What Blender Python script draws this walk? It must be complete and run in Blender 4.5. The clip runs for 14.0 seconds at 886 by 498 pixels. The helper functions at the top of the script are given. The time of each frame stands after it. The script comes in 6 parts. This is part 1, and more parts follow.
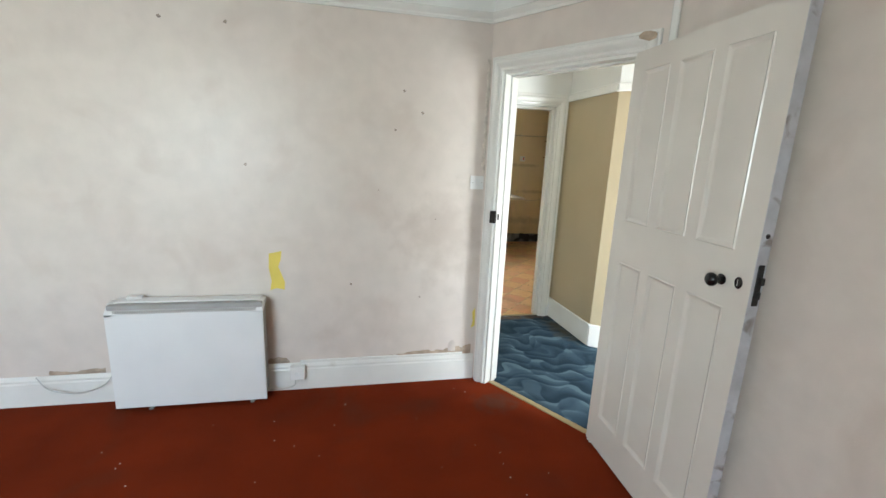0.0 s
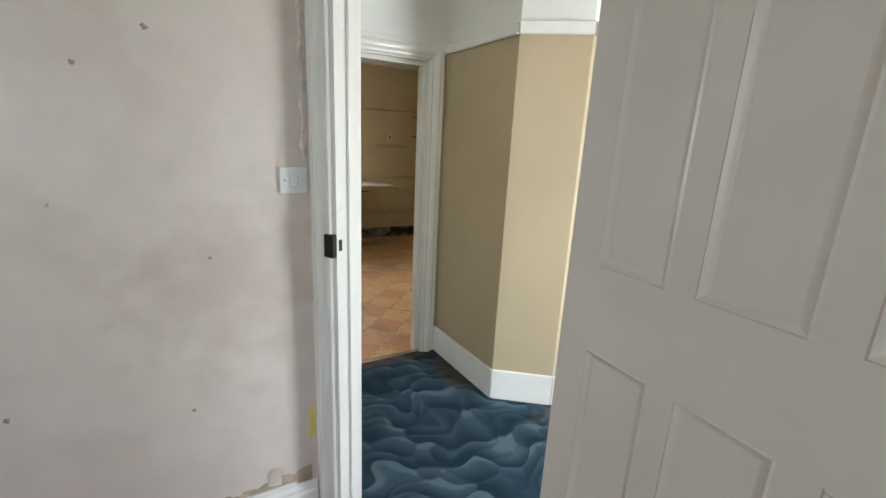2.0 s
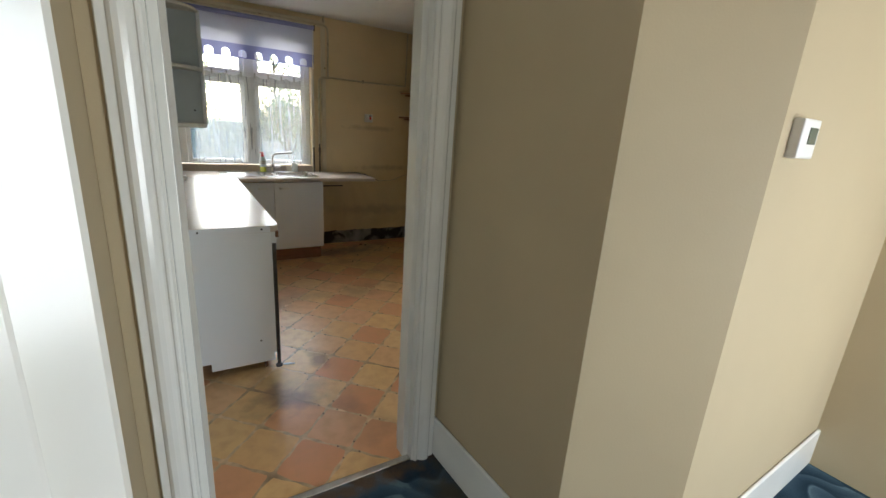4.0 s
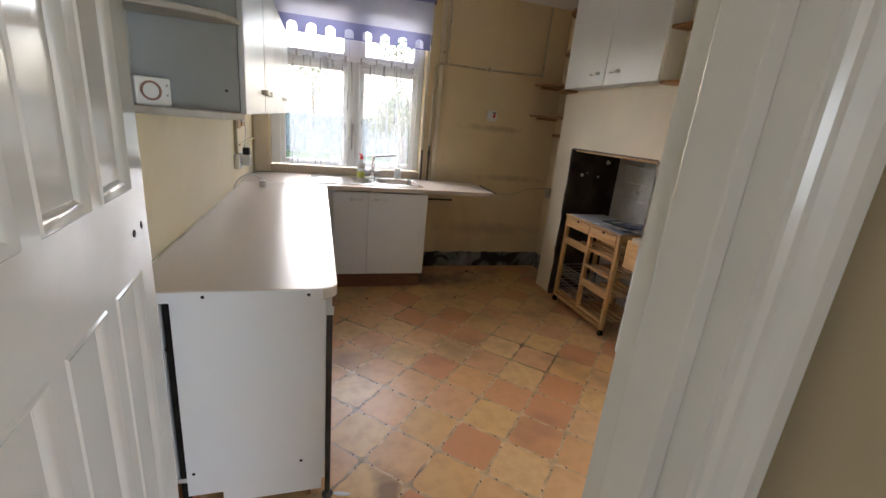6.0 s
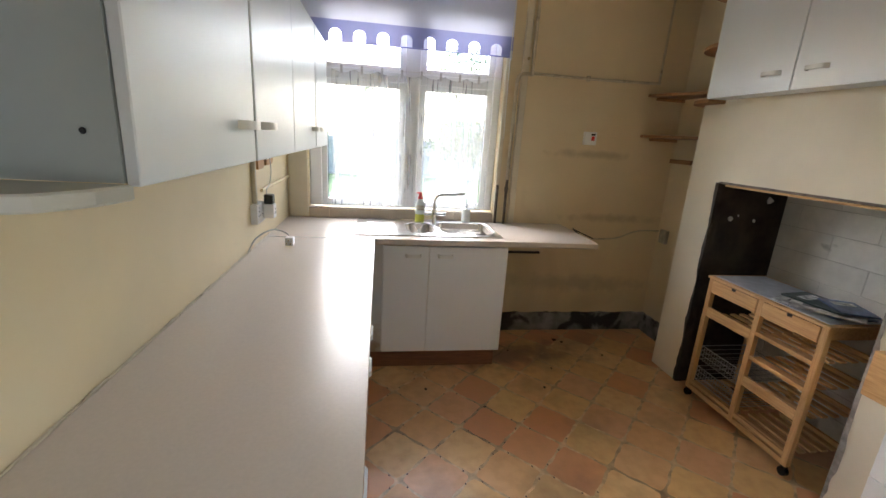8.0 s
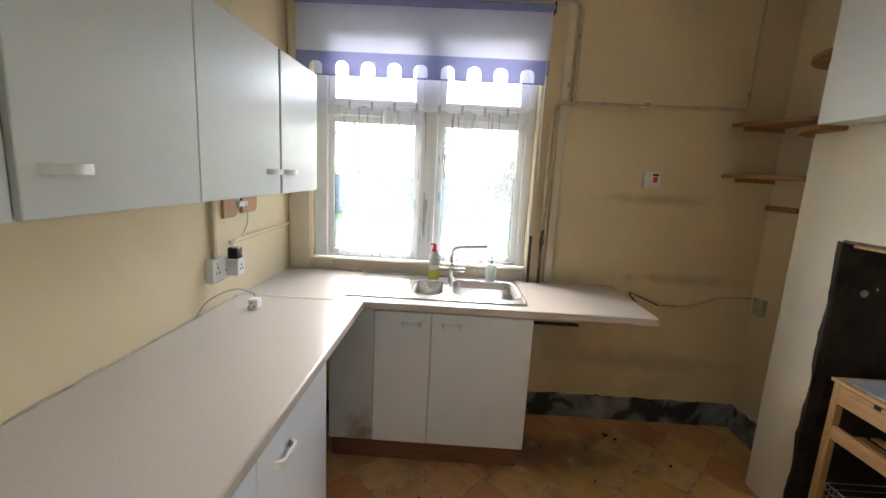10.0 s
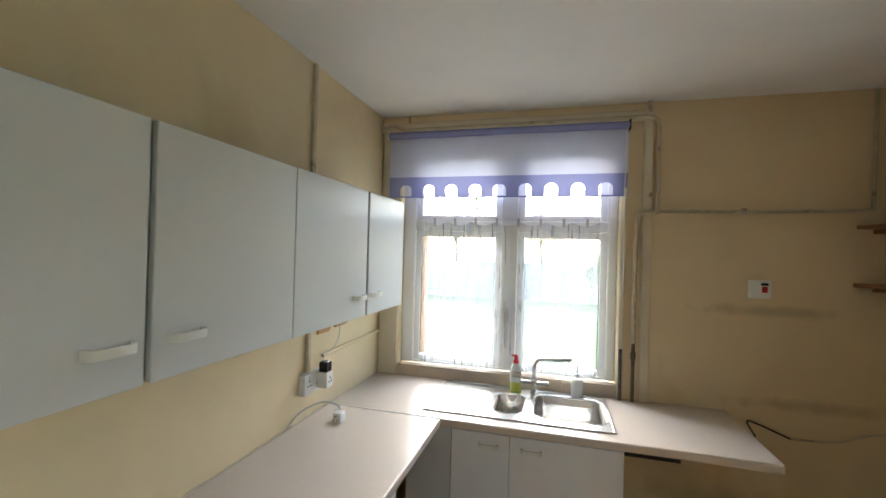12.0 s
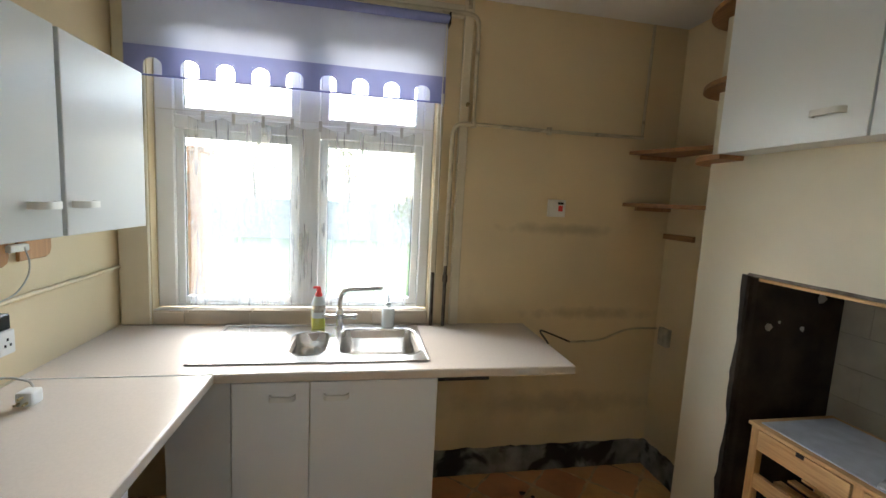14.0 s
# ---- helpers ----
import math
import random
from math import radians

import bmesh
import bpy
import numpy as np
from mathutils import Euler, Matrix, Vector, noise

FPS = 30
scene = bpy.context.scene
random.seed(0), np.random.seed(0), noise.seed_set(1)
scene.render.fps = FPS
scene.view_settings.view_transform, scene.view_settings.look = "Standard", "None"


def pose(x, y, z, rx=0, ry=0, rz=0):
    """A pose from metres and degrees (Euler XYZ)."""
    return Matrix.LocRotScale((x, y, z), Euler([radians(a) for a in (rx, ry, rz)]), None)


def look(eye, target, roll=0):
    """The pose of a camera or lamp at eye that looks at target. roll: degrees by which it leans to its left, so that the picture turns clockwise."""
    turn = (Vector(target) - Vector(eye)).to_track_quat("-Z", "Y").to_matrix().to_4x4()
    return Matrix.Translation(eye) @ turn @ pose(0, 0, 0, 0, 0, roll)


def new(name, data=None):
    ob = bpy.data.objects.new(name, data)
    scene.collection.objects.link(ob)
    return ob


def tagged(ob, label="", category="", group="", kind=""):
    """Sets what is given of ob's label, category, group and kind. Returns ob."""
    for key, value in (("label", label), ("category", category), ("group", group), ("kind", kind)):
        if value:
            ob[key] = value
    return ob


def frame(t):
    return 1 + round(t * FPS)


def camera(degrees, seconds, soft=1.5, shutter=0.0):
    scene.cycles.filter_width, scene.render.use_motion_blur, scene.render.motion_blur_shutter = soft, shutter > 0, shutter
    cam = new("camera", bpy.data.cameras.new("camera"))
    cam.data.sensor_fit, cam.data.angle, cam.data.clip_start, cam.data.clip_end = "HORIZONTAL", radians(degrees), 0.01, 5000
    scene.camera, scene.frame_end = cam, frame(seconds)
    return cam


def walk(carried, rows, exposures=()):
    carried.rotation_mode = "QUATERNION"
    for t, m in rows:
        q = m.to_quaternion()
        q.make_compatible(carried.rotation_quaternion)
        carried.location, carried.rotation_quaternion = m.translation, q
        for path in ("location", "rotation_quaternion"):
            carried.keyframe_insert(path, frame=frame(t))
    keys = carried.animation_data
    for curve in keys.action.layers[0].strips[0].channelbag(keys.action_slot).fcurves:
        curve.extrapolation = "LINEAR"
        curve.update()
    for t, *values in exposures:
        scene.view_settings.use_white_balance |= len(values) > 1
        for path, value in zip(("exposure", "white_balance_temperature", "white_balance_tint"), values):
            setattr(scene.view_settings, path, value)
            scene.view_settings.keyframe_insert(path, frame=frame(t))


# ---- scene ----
cam = camera(93.1, 14.0)
PATH = [
    (0, (-0.836, -7.587, 1.552), (-0.432, -5.675, 1.123), 2.5),
    (0.5, (-0.708, -7.355, 1.556), (-0.09, -5.508, 1.101), 2.8),
    (1, (-0.607, -7.04, 1.549), (0.154, -5.252, 1.072), 2.7),
    (1.5, (-0.479, -6.731, 1.551), (0.387, -4.995, 1.064), 3.1),
    (2, (-0.314, -6.398, 1.54), (0.638, -4.708, 1.052), 2.7),
    (2.5, (-0.172, -6.115, 1.524), (0.881, -4.495, 1.007), 3.0),
    (4.8, (0.376, -4.775, 1.468), (1.278, -3.08, 0.908), 5.5),
    (5, (0.414, -4.673, 1.467), (1.246, -2.946, 0.898), 5.6),
    (5.5, (0.507, -4.377, 1.454), (1.18, -2.581, 0.886), 5.6),
    (6, (0.56, -4.098, 1.466), (1.128, -2.268, 0.894), 5.4),
    (6.5, (0.552, -3.826, 1.457), (1.051, -1.972, 0.895), 5.3),
    (7, (0.542, -3.603, 1.478), (0.957, -1.727, 0.924), 4.6),
    (7.5, (0.574, -3.348, 1.507), (0.925, -1.455, 0.967), 3.9),
    (10, (1.047, -2.604, 1.548), (0.997, -0.636, 1.196), 3.0),
    (10.5, (1.131, -2.605, 1.591), (0.865, -0.645, 1.297), 2.4),
    (11, (1.14, -2.62, 1.622), (0.645, -0.691, 1.435), 1.7),
    (11.5, (1.136, -2.631, 1.679), (0.546, -0.722, 1.593), 1.5),
    (12, (1.156, -2.632, 1.731), (0.629, -0.702, 1.745), 1.6),
    (12.5, (1.187, -2.617, 1.726), (0.806, -0.654, 1.714), 2.0),
    (13, (1.229, -2.591, 1.653), (1.048, -0.602, 1.561), 2.2),
    (13.5, (1.226, -2.473, 1.604), (1.295, -0.481, 1.436), 2.7),
    (14, (1.149, -2.229, 1.587), (1.52, -0.277, 1.359), 3.0),
]
walk(cam, [(t, look(eye, target, roll)) for t, eye, target, roll in PATH], [(0, 4.25, 6100, 6), (1.0, 4.15, 6100, 6), (2.0, 3.75, 6100, 8), (2.5, 3.4, 6250, 6), (5, 3.25, 6050, 12), (6.0, 3.65, 6100, 16), (7.0, 3.9, 6050, 15), (10.0, 3.95, 5950, 11), (12.0, 3.8, 5900, 9), (13.0, 3.95, 5900, 8), (13.5, 3.9, 5900, 8), (14, 3.8, 5900, 8)])

# ---- world and light ----
world = bpy.data.worlds.new("World")
scene.world = world
world.use_nodes = True
wn = world.node_tree.nodes
sky = wn.new("ShaderNodeTexSky")
sky.sky_type = "NISHITA"
sky.sun_disc = False
sky.sun_elevation = radians(25)
sky.sun_rotation = radians(342)
sky.air_density, sky.dust_density, sky.ozone_density = 1.0, 1.6, 1.0
wn["Background"].inputs[1].default_value = 0.08
world.node_tree.links.new(sky.outputs[0], wn["Background"].inputs[0])

sun = new("sun", bpy.data.lights.new("sun", "SUN"))
sun.data.energy, sun.data.angle, sun.data.color = 1.5, radians(85), (1.0, 0.97, 0.93)
sun.matrix_world = look((-2.3, 10.5, 6.2), (1.4, -1.0, 0.7))


def window_light(name, eye, target, width, height, watts, colour=(0.93, 0.97, 1.0)):
    """Sky light in a window's opening."""
    data = bpy.data.lights.new(name, "AREA")
    data.shape, data.size, data.size_y, data.energy, data.color = "RECTANGLE", width, height, watts, colour
    ob = new(name, data)
    ob.matrix_world = look(eye, target)
    return ob


window_light("sky_light_bedroom", (-2.85, -9.36, 1.60), (-3.7, -5.0, 1.5), 1.4, 1.35, 5.0, (0.88, 0.95, 1.0))
window_light("sky_light_hall", (2.2, -6.68, 1.1), (1.5, -4.7, 1.0), 0.76, 1.7, 5.6, (0.97, 0.98, 1.0))
# added lamp in an unseen, assumed back doorway; lifts the kitchen's dim end
window_light("fill_light_unseen_door", (3.14, -3.25, 1.45), (0.3, -2.3, 1.3), 0.56, 1.0, 0.15, (0.88, 0.94, 1.0))

# ---- materials ----
def nodes_of(m):
    m.use_nodes = True
    t = m.node_tree
    return t.nodes, t.links, t.nodes["Principled BSDF"]


def material(name, colour, rough=0.5, metal=0.0, vary=0.06, scale=6.0, bump=0.0, bump_scale=60.0, spec=0.5, stain=None, stain_scale=1.2, stain_lo=0.55, stain_hi=0.75, coat=0.0):
    """A surface with broad and fine variation, an optional stain colour, and a fine relief."""
    m = bpy.data.materials.new(name)
    N, L, p = nodes_of(m)
    p.inputs["Roughness"].default_value, p.inputs["Metallic"].default_value = rough, metal
    p.inputs["Specular IOR Level"].default_value = spec
    p.inputs["Coat Weight"].default_value = coat
    co = N.new("ShaderNodeTexCoord")
    geo = N.new("ShaderNodeNewGeometry")
    n1 = N.new("ShaderNodeTexNoise")
    n1.inputs["Scale"].default_value, n1.inputs["Detail"].default_value = scale, 6
    L.new(geo.outputs["Position"], n1.inputs["Vector"])
    ramp = N.new("ShaderNodeValToRGB")
    lo = [max(0, c * (1 - vary * 1.6)) for c in colour]
    hi = [min(1, c * (1 + vary)) for c in colour]
    ramp.color_ramp.elements[0].color, ramp.color_ramp.elements[0].position = (*lo, 1), 0.3
    ramp.color_ramp.elements[1].color, ramp.color_ramp.elements[1].position = (*hi, 1), 0.7
    L.new(n1.outputs["Fac"], ramp.inputs["Fac"])
    out = ramp.outputs["Color"]
    if stain:
        n2 = N.new("ShaderNodeTexNoise")
        n2.inputs["Scale"].default_value, n2.inputs["Detail"].default_value, n2.inputs["Distortion"].default_value = stain_scale, 8, 0.6
        L.new(geo.outputs["Position"], n2.inputs["Vector"])
        r2 = N.new("ShaderNodeMapRange")
        r2.inputs["From Min"].default_value, r2.inputs["From Max"].default_value = stain_lo, stain_hi
        L.new(n2.outputs["Fac"], r2.inputs["Value"])
        mix = N.new("ShaderNodeMix")
        mix.data_type = "RGBA"
        L.new(r2.outputs["Result"], mix.inputs["Factor"])
        L.new(out, mix.inputs["A"])
        mix.inputs["B"].default_value = (*stain, 1)
        out = mix.outputs["Result"]
    L.new(out, p.inputs["Base Color"])
    if bump:
        n3 = N.new("ShaderNodeTexNoise")
        n3.inputs["Scale"].default_value, n3.inputs["Detail"].default_value = bump_scale, 4
        L.new(geo.outputs["Position"], n3.inputs["Vector"])
        b = N.new("ShaderNodeBump")
        b.inputs["Strength"].default_value, b.inputs["Distance"].default_value = bump, 0.004
        L.new(n3.outputs["Fac"], b.inputs["Height"])
        L.new(b.outputs["Normal"], p.inputs["Normal"])
    return m


def wood(name, dark, light, scale=9.0, axis="x", rough=0.5):
    """Grain that runs along one axis of the object."""
    m = bpy.data.materials.new(name)
    N, L, p = nodes_of(m)
    co, mp = N.new("ShaderNodeTexCoord"), N.new("ShaderNodeMapping")
    mp.inputs["Scale"].default_value = {"x": (0.6, 9, 9), "y": (9, 0.6, 9), "z": (9, 9, 0.6)}[axis]
    L.new(co.outputs["Object"], mp.inputs["Vector"])
    n = N.new("ShaderNodeTexNoise")
    n.inputs["Scale"].default_value, n.inputs["Detail"].default_value, n.inputs["Distortion"].default_value = scale, 8, 1.0
    L.new(mp.outputs[0], n.inputs["Vector"])
    ramp = N.new("ShaderNodeValToRGB")
    ramp.color_ramp.elements[0].color, ramp.color_ramp.elements[0].position = (*dark, 1), 0.33
    ramp.color_ramp.elements[1].color, ramp.color_ramp.elements[1].position = (*light, 1), 0.66
    L.new(n.outputs["Fac"], ramp.inputs["Fac"])
    L.new(ramp.outputs[0], p.inputs["Base Color"])
    p.inputs["Roughness"].default_value = rough
    b = N.new("ShaderNodeBump")
    b.inputs["Strength"].default_value, b.inputs["Distance"].default_value = 0.15, 0.002
    L.new(n.outputs["Fac"], b.inputs["Height"])
    L.new(b.outputs["Normal"], p.inputs["Normal"])
    return m


def glassy(name, colour=(1, 1, 1), rough=0.0, mixing=0.88):
    """A thin clear pane: mostly clear, with a faint reflection."""
    m = bpy.data.materials.new(name)
    N, L, p = nodes_of(m)
    N.remove(p)
    tr, gl, mix = N.new("ShaderNodeBsdfTransparent"), N.new("ShaderNodeBsdfGlossy"), N.new("ShaderNodeMixShader")
    tr.inputs[0].default_value = (*colour, 1)
    gl.inputs["Roughness"].default_value = rough + 0.02
    mix.inputs[0].default_value = 1 - mixing
    L.new(tr.outputs[0], mix.inputs[1])
    L.new(gl.outputs[0], mix.inputs[2])
    L.new(mix.outputs[0], N["Material Output"].inputs[0])
    return m


def cloth(name, colour, clear, through_light=0.5, folds=0.0):
    """Thin fabric that lets light through; clear is the share of open weave."""
    m = bpy.data.materials.new(name)
    N, L, p = nodes_of(m)
    N.remove(p)
    d, t, a, c = (N.new("ShaderNodeBsdf" + k) for k in ("Diffuse", "Translucent", "Transparent", "Diffuse"))
    geo, wave = N.new("ShaderNodeNewGeometry"), N.new("ShaderNodeTexNoise")
    wave.inputs["Scale"].default_value, wave.inputs["Detail"].default_value = 9.0, 5
    mp = N.new("ShaderNodeMapping")
    mp.inputs["Scale"].default_value = (5.0, 5.0, 0.35) if folds else (1, 1, 1)
    L.new(geo.outputs["Position"], mp.inputs["Vector"])
    L.new(mp.outputs[0], wave.inputs["Vector"])
    ramp = N.new("ShaderNodeValToRGB")
    ramp.color_ramp.elements[0].color = (*[v * 0.86 for v in colour], 1)
    ramp.color_ramp.elements[1].color = (*colour, 1)
    L.new(wave.outputs["Fac"], ramp.inputs["Fac"])
    m1, m2 = N.new("ShaderNodeMixShader"), N.new("ShaderNodeMixShader")
    for s in (d, t):
        L.new(ramp.outputs[0], s.inputs["Color"])
    m1.inputs[0].default_value = through_light
    L.new(d.outputs[0], m1.inputs[1])
    L.new(t.outputs[0], m1.inputs[2])
    if folds:
        r = N.new("ShaderNodeMapRange")
        r.inputs["From Min"].default_value, r.inputs["From Max"].default_value = 0.3, 0.7
        r.inputs["To Min"].default_value, r.inputs["To Max"].default_value = clear - folds, clear + folds
        L.new(wave.outputs["Fac"], r.inputs["Value"])
        L.new(r.outputs[0], m2.inputs[0])
    else:
        m2.inputs[0].default_value = clear
    L.new(m1.outputs[0], m2.inputs[1])
    L.new(a.outputs[0], m2.inputs[2])
    L.new(m2.outputs[0], N["Material Output"].inputs[0])
    return m


PINK = material("pink_lining_paper", (0.685, 0.61, 0.54), 0.38, vary=0.03, scale=9.0, bump=0.12, bump_scale=140, stain=(0.59, 0.50, 0.43), stain_scale=3.2, stain_lo=0.54, stain_hi=0.86)
FRIEZE = material("white_frieze_paint", (0.80, 0.80, 0.76), 0.7, vary=0.03, scale=3, bump=0.08, bump_scale=120)
CREAM = material("cream_kitchen_paint", (0.73, 0.59, 0.365), 0.5, vary=0.05, scale=1.6, bump=0.10, bump_scale=90, stain=(0.44, 0.335, 0.17), stain_scale=0.9, stain_lo=0.56, stain_hi=0.85)
BREAST = material("pale_chimney_paint", (0.80, 0.72, 0.56), 0.55, vary=0.05, scale=2.5, bump=0.15, bump_scale=70)
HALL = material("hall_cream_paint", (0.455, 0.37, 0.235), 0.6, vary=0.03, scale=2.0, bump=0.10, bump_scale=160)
CEILING = material("ceiling_white", (0.80, 0.78, 0.74), 0.75, vary=0.03, scale=2.2, bump=0.1, bump_scale=110)
GLOSS = material("white_gloss_paint", (0.78, 0.77, 0.72), 0.18, vary=0.03, scale=5, bump=0.05, bump_scale=30, stain=(0.55, 0.50, 0.42), stain_scale=5, stain_lo=0.70, stain_hi=0.85)
DOORPAINT = material("door_cream_white_paint", (0.70, 0.66, 0.59), 0.19, vary=0.03, scale=4, bump=0.05, bump_scale=40)
KDOORPAINT = material("aged_gloss_door_paint", (0.56, 0.53, 0.47), 0.12, vary=0.03, scale=4, bump=0.06, bump_scale=26)
WORN = material("worn_white_door_edge", (0.50, 0.50, 0.52), 0.5, vary=0.12, scale=14, bump=0.4, bump_scale=60, stain=(0.24, 0.21, 0.19), stain_scale=11, stain_lo=0.58, stain_hi=0.70)
MELAMINE = material("white_melamine", (0.80, 0.81, 0.82), 0.32, vary=0.015, scale=3)
MELAMINE_DULL = material("grey_white_melamine", (0.66, 0.67, 0.68), 0.38, vary=0.02, scale=3)
WORKTOP = material("beige_laminate", (0.64, 0.555, 0.47), 0.27, vary=0.02, scale=120, spec=0.45)
PLASTIC = material("white_plastic", (0.78, 0.77, 0.74), 0.4, vary=0.02, scale=8)
GREYMETAL = material("grey_grille_metal", (0.40, 0.39, 0.36), 0.45, metal=0.4, vary=0.05, scale=20)
HEATER = material("heater_enamel", (0.76, 0.76, 0.74), 0.35, vary=0.02, scale=4)
BLACK = material("black_plastic", (0.007, 0.007, 0.007), 0.22, vary=0.2, scale=12)
IRON = material("black_iron", (0.02, 0.018, 0.016), 0.5, metal=0.5, vary=0.3, scale=20)
PIPE = material("painted_pipe", (0.55, 0.47, 0.33), 0.4, vary=0.1, scale=14, stain=(0.22, 0.17, 0.11), stain_scale=9, stain_lo=0.58, stain_hi=0.72)
RUST = material("rusty_pipe", (0.10, 0.075, 0.055), 0.7, vary=0.4, scale=30)
PINE = wood("pine", (0.50, 0.27, 0.10), (0.66, 0.40, 0.17), axis="z")
PINE_Y = wood("pine_rail", (0.50, 0.27, 0.10), (0.66, 0.40, 0.17), axis="y")
SHELFWOOD = wood("varnished_shelf", (0.24, 0.11, 0.04), (0.40, 0.20, 0.075), axis="y")
BROWN = wood("brown_plinth", (0.16, 0.065, 0.03), (0.25, 0.11, 0.05), axis="x", rough=0.6)
STEEL = material("stainless_steel", (0.62, 0.61, 0.59), 0.24, metal=1.0, vary=0.08, scale=24)
CHROME = material("chrome", (0.72, 0.72, 0.72), 0.12, metal=1.0, vary=0.03, scale=10)
DARKSTEEL = material("dark_leg_steel", (0.09, 0.08, 0.07), 0.4, metal=0.7, vary=0.2, scale=16)
SOOT = material("sooty_brick", (0.045, 0.032, 0.024), 0.85, vary=0.5, scale=7, bump=0.5, bump_scale=25)
WHITEBRICK = material("white_painted_brick", (0.70, 0.67, 0.60), 0.7, vary=0.08, scale=9, bump=0.4, bump_scale=40, stain=(0.10, 0.08, 0.06), stain_scale=4.5, stain_lo=0.62, stain_hi=0.80)
RAW = material("raw_mortar_edge", (0.20, 0.165, 0.13), 0.9, vary=0.35, scale=25, bump=0.8, bump_scale=50)
GREYMORTAR = material("grey_mortar_edge", (0.34, 0.31, 0.27), 0.9, vary=0.3, scale=25, bump=0.8, bump_scale=50)
STAINED = material("stripped_wall_foot", (0.24, 0.235, 0.22), 0.85, vary=0.35, scale=9, bump=0.5, bump_scale=40, stain=(0.03, 0.028, 0.026), stain_scale=5, stain_lo=0.5, stain_hi=0.58)
UPVC = material("white_upvc", (0.88, 0.89, 0.90), 0.3, vary=0.01)
WINDOWPAINT = material("window_casing_paint", (0.66, 0.58, 0.43), 0.4, vary=0.06, scale=5, bump=0.1, bump_scale=50)
SILLTILE = material("beige_sill_tile", (0.52, 0.43, 0.33), 0.35, vary=0.06, scale=6)
GLASS = glassy("window_glass", (0.97, 0.99, 0.98))
BLIND = cloth("lilac_blind_cloth", (0.70, 0.73, 0.90), 0.0, 0.16)
BLIND_BORDER = cloth("violet_blind_border", (0.34, 0.36, 0.66), 0.0, 0.14)
NET = cloth("white_net_curtain", (0.86, 0.88, 0.90), 0.74, 0.40, folds=0.07)
GRIMY = material("grimy_plate", (0.46, 0.40, 0.30), 0.5, vary=0.2, scale=20, stain=(0.27, 0.21, 0.14), stain_scale=9, stain_lo=0.55, stain_hi=0.72)
BRASS = material("dull_brass", (0.42, 0.33, 0.17), 0.45, metal=0.3, vary=0.1, scale=20)
YELLOW = material("yellow_paper", (0.78, 0.62, 0.12), 0.7, vary=0.05, scale=10)
RED = material("red_plastic", (0.62, 0.03, 0.03), 0.35)
SOAPGREEN = material("yellow_green_soap", (0.55, 0.56, 0.10), 0.12)
CLEARPL = material("clear_plastic", (0.72, 0.76, 0.76), 0.15)
CABLE = material("grey_cable", (0.5, 0.49, 0.46), 0.5)
DARKCABLE = material("dark_cable", (0.05, 0.035, 0.025), 0.6)
DIRT = material("dirt_crumbs", (0.03, 0.022, 0.016), 0.9)
NAIL = material("dark_hole", (0.02, 0.015, 0.012), 0.9)
MARK = material("brown_wall_mark", (0.40, 0.32, 0.26), 0.9, vary=0.3, scale=60)
TORN = material("torn_paper_backing", (0.44, 0.345, 0.255), 0.9, vary=0.25, scale=14, bump=0.5, bump_scale=50)
FILLER = material("cream_filler", (0.66, 0.60, 0.52), 0.85, vary=0.15, scale=30, bump=0.6, bump_scale=70)
CORK = wood("brown_board", (0.42, 0.20, 0.07), (0.52, 0.27, 0.10), axis="y")


def blot(m, centre, radii, colour, strength=1.0, rough=14.0):
    """A ragged stain soaked into a material round one place."""
    N, L, p = nodes_of(m)
    geo, mp, n, ln, add, r, mix = (N.new("ShaderNode" + k) for k in ("NewGeometry", "Mapping", "TexNoise", "VectorMath", "Math", "MapRange", "Mix"))
    mp.vector_type = "POINT"
    mp.inputs["Scale"].default_value = [1 / q for q in radii]
    mp.inputs["Location"].default_value = [-c / q for c, q in zip(centre, radii)]
    L.new(geo.outputs["Position"], mp.inputs["Vector"])
    ln.operation = "LENGTH"
    L.new(mp.outputs[0], ln.inputs[0])
    n.inputs["Scale"].default_value, n.inputs["Detail"].default_value = rough, 7
    L.new(geo.outputs["Position"], n.inputs["Vector"])
    add.operation = "MULTIPLY_ADD"
    L.new(n.outputs["Fac"], add.inputs[0])
    add.inputs[1].default_value = 1.6
    L.new(ln.outputs["Value"], add.inputs[2])
    r.inputs["From Min"].default_value, r.inputs["From Max"].default_value = 1.7, 1.0
    r.inputs["To Min"].default_value, r.inputs["To Max"].default_value = 0.0, strength
    L.new(add.outputs[0], r.inputs["Value"])
    mix.data_type = "RGBA"
    L.new(r.outputs[0], mix.inputs["Factor"])
    L.new(p.inputs["Base Color"].links[0].from_socket, mix.inputs["A"])
    mix.inputs["B"].default_value = (*colour, 1)
    L.new(mix.outputs["Result"], p.inputs["Base Color"])
    return m

blot(CREAM, (2.25, 0, 1.46), (0.42, 0.3, 0.045), (0.38, 0.29, 0.17), 0.55, 10)
blot(CREAM, (2.5, 0, 0.97), (0.5, 0.3, 0.05), (0.36, 0.27, 0.16), 0.5, 12)
blot(CREAM, (2.2, 0, 0.42), (0.8, 0.3, 0.10), (0.36, 0.29, 0.19), 0.5, 9)
blot(PINK, (-0.25, -5.0, 1.05), (0.42, 1.0, 0.42), (0.42, 0.33, 0.26), 0.30, 9)

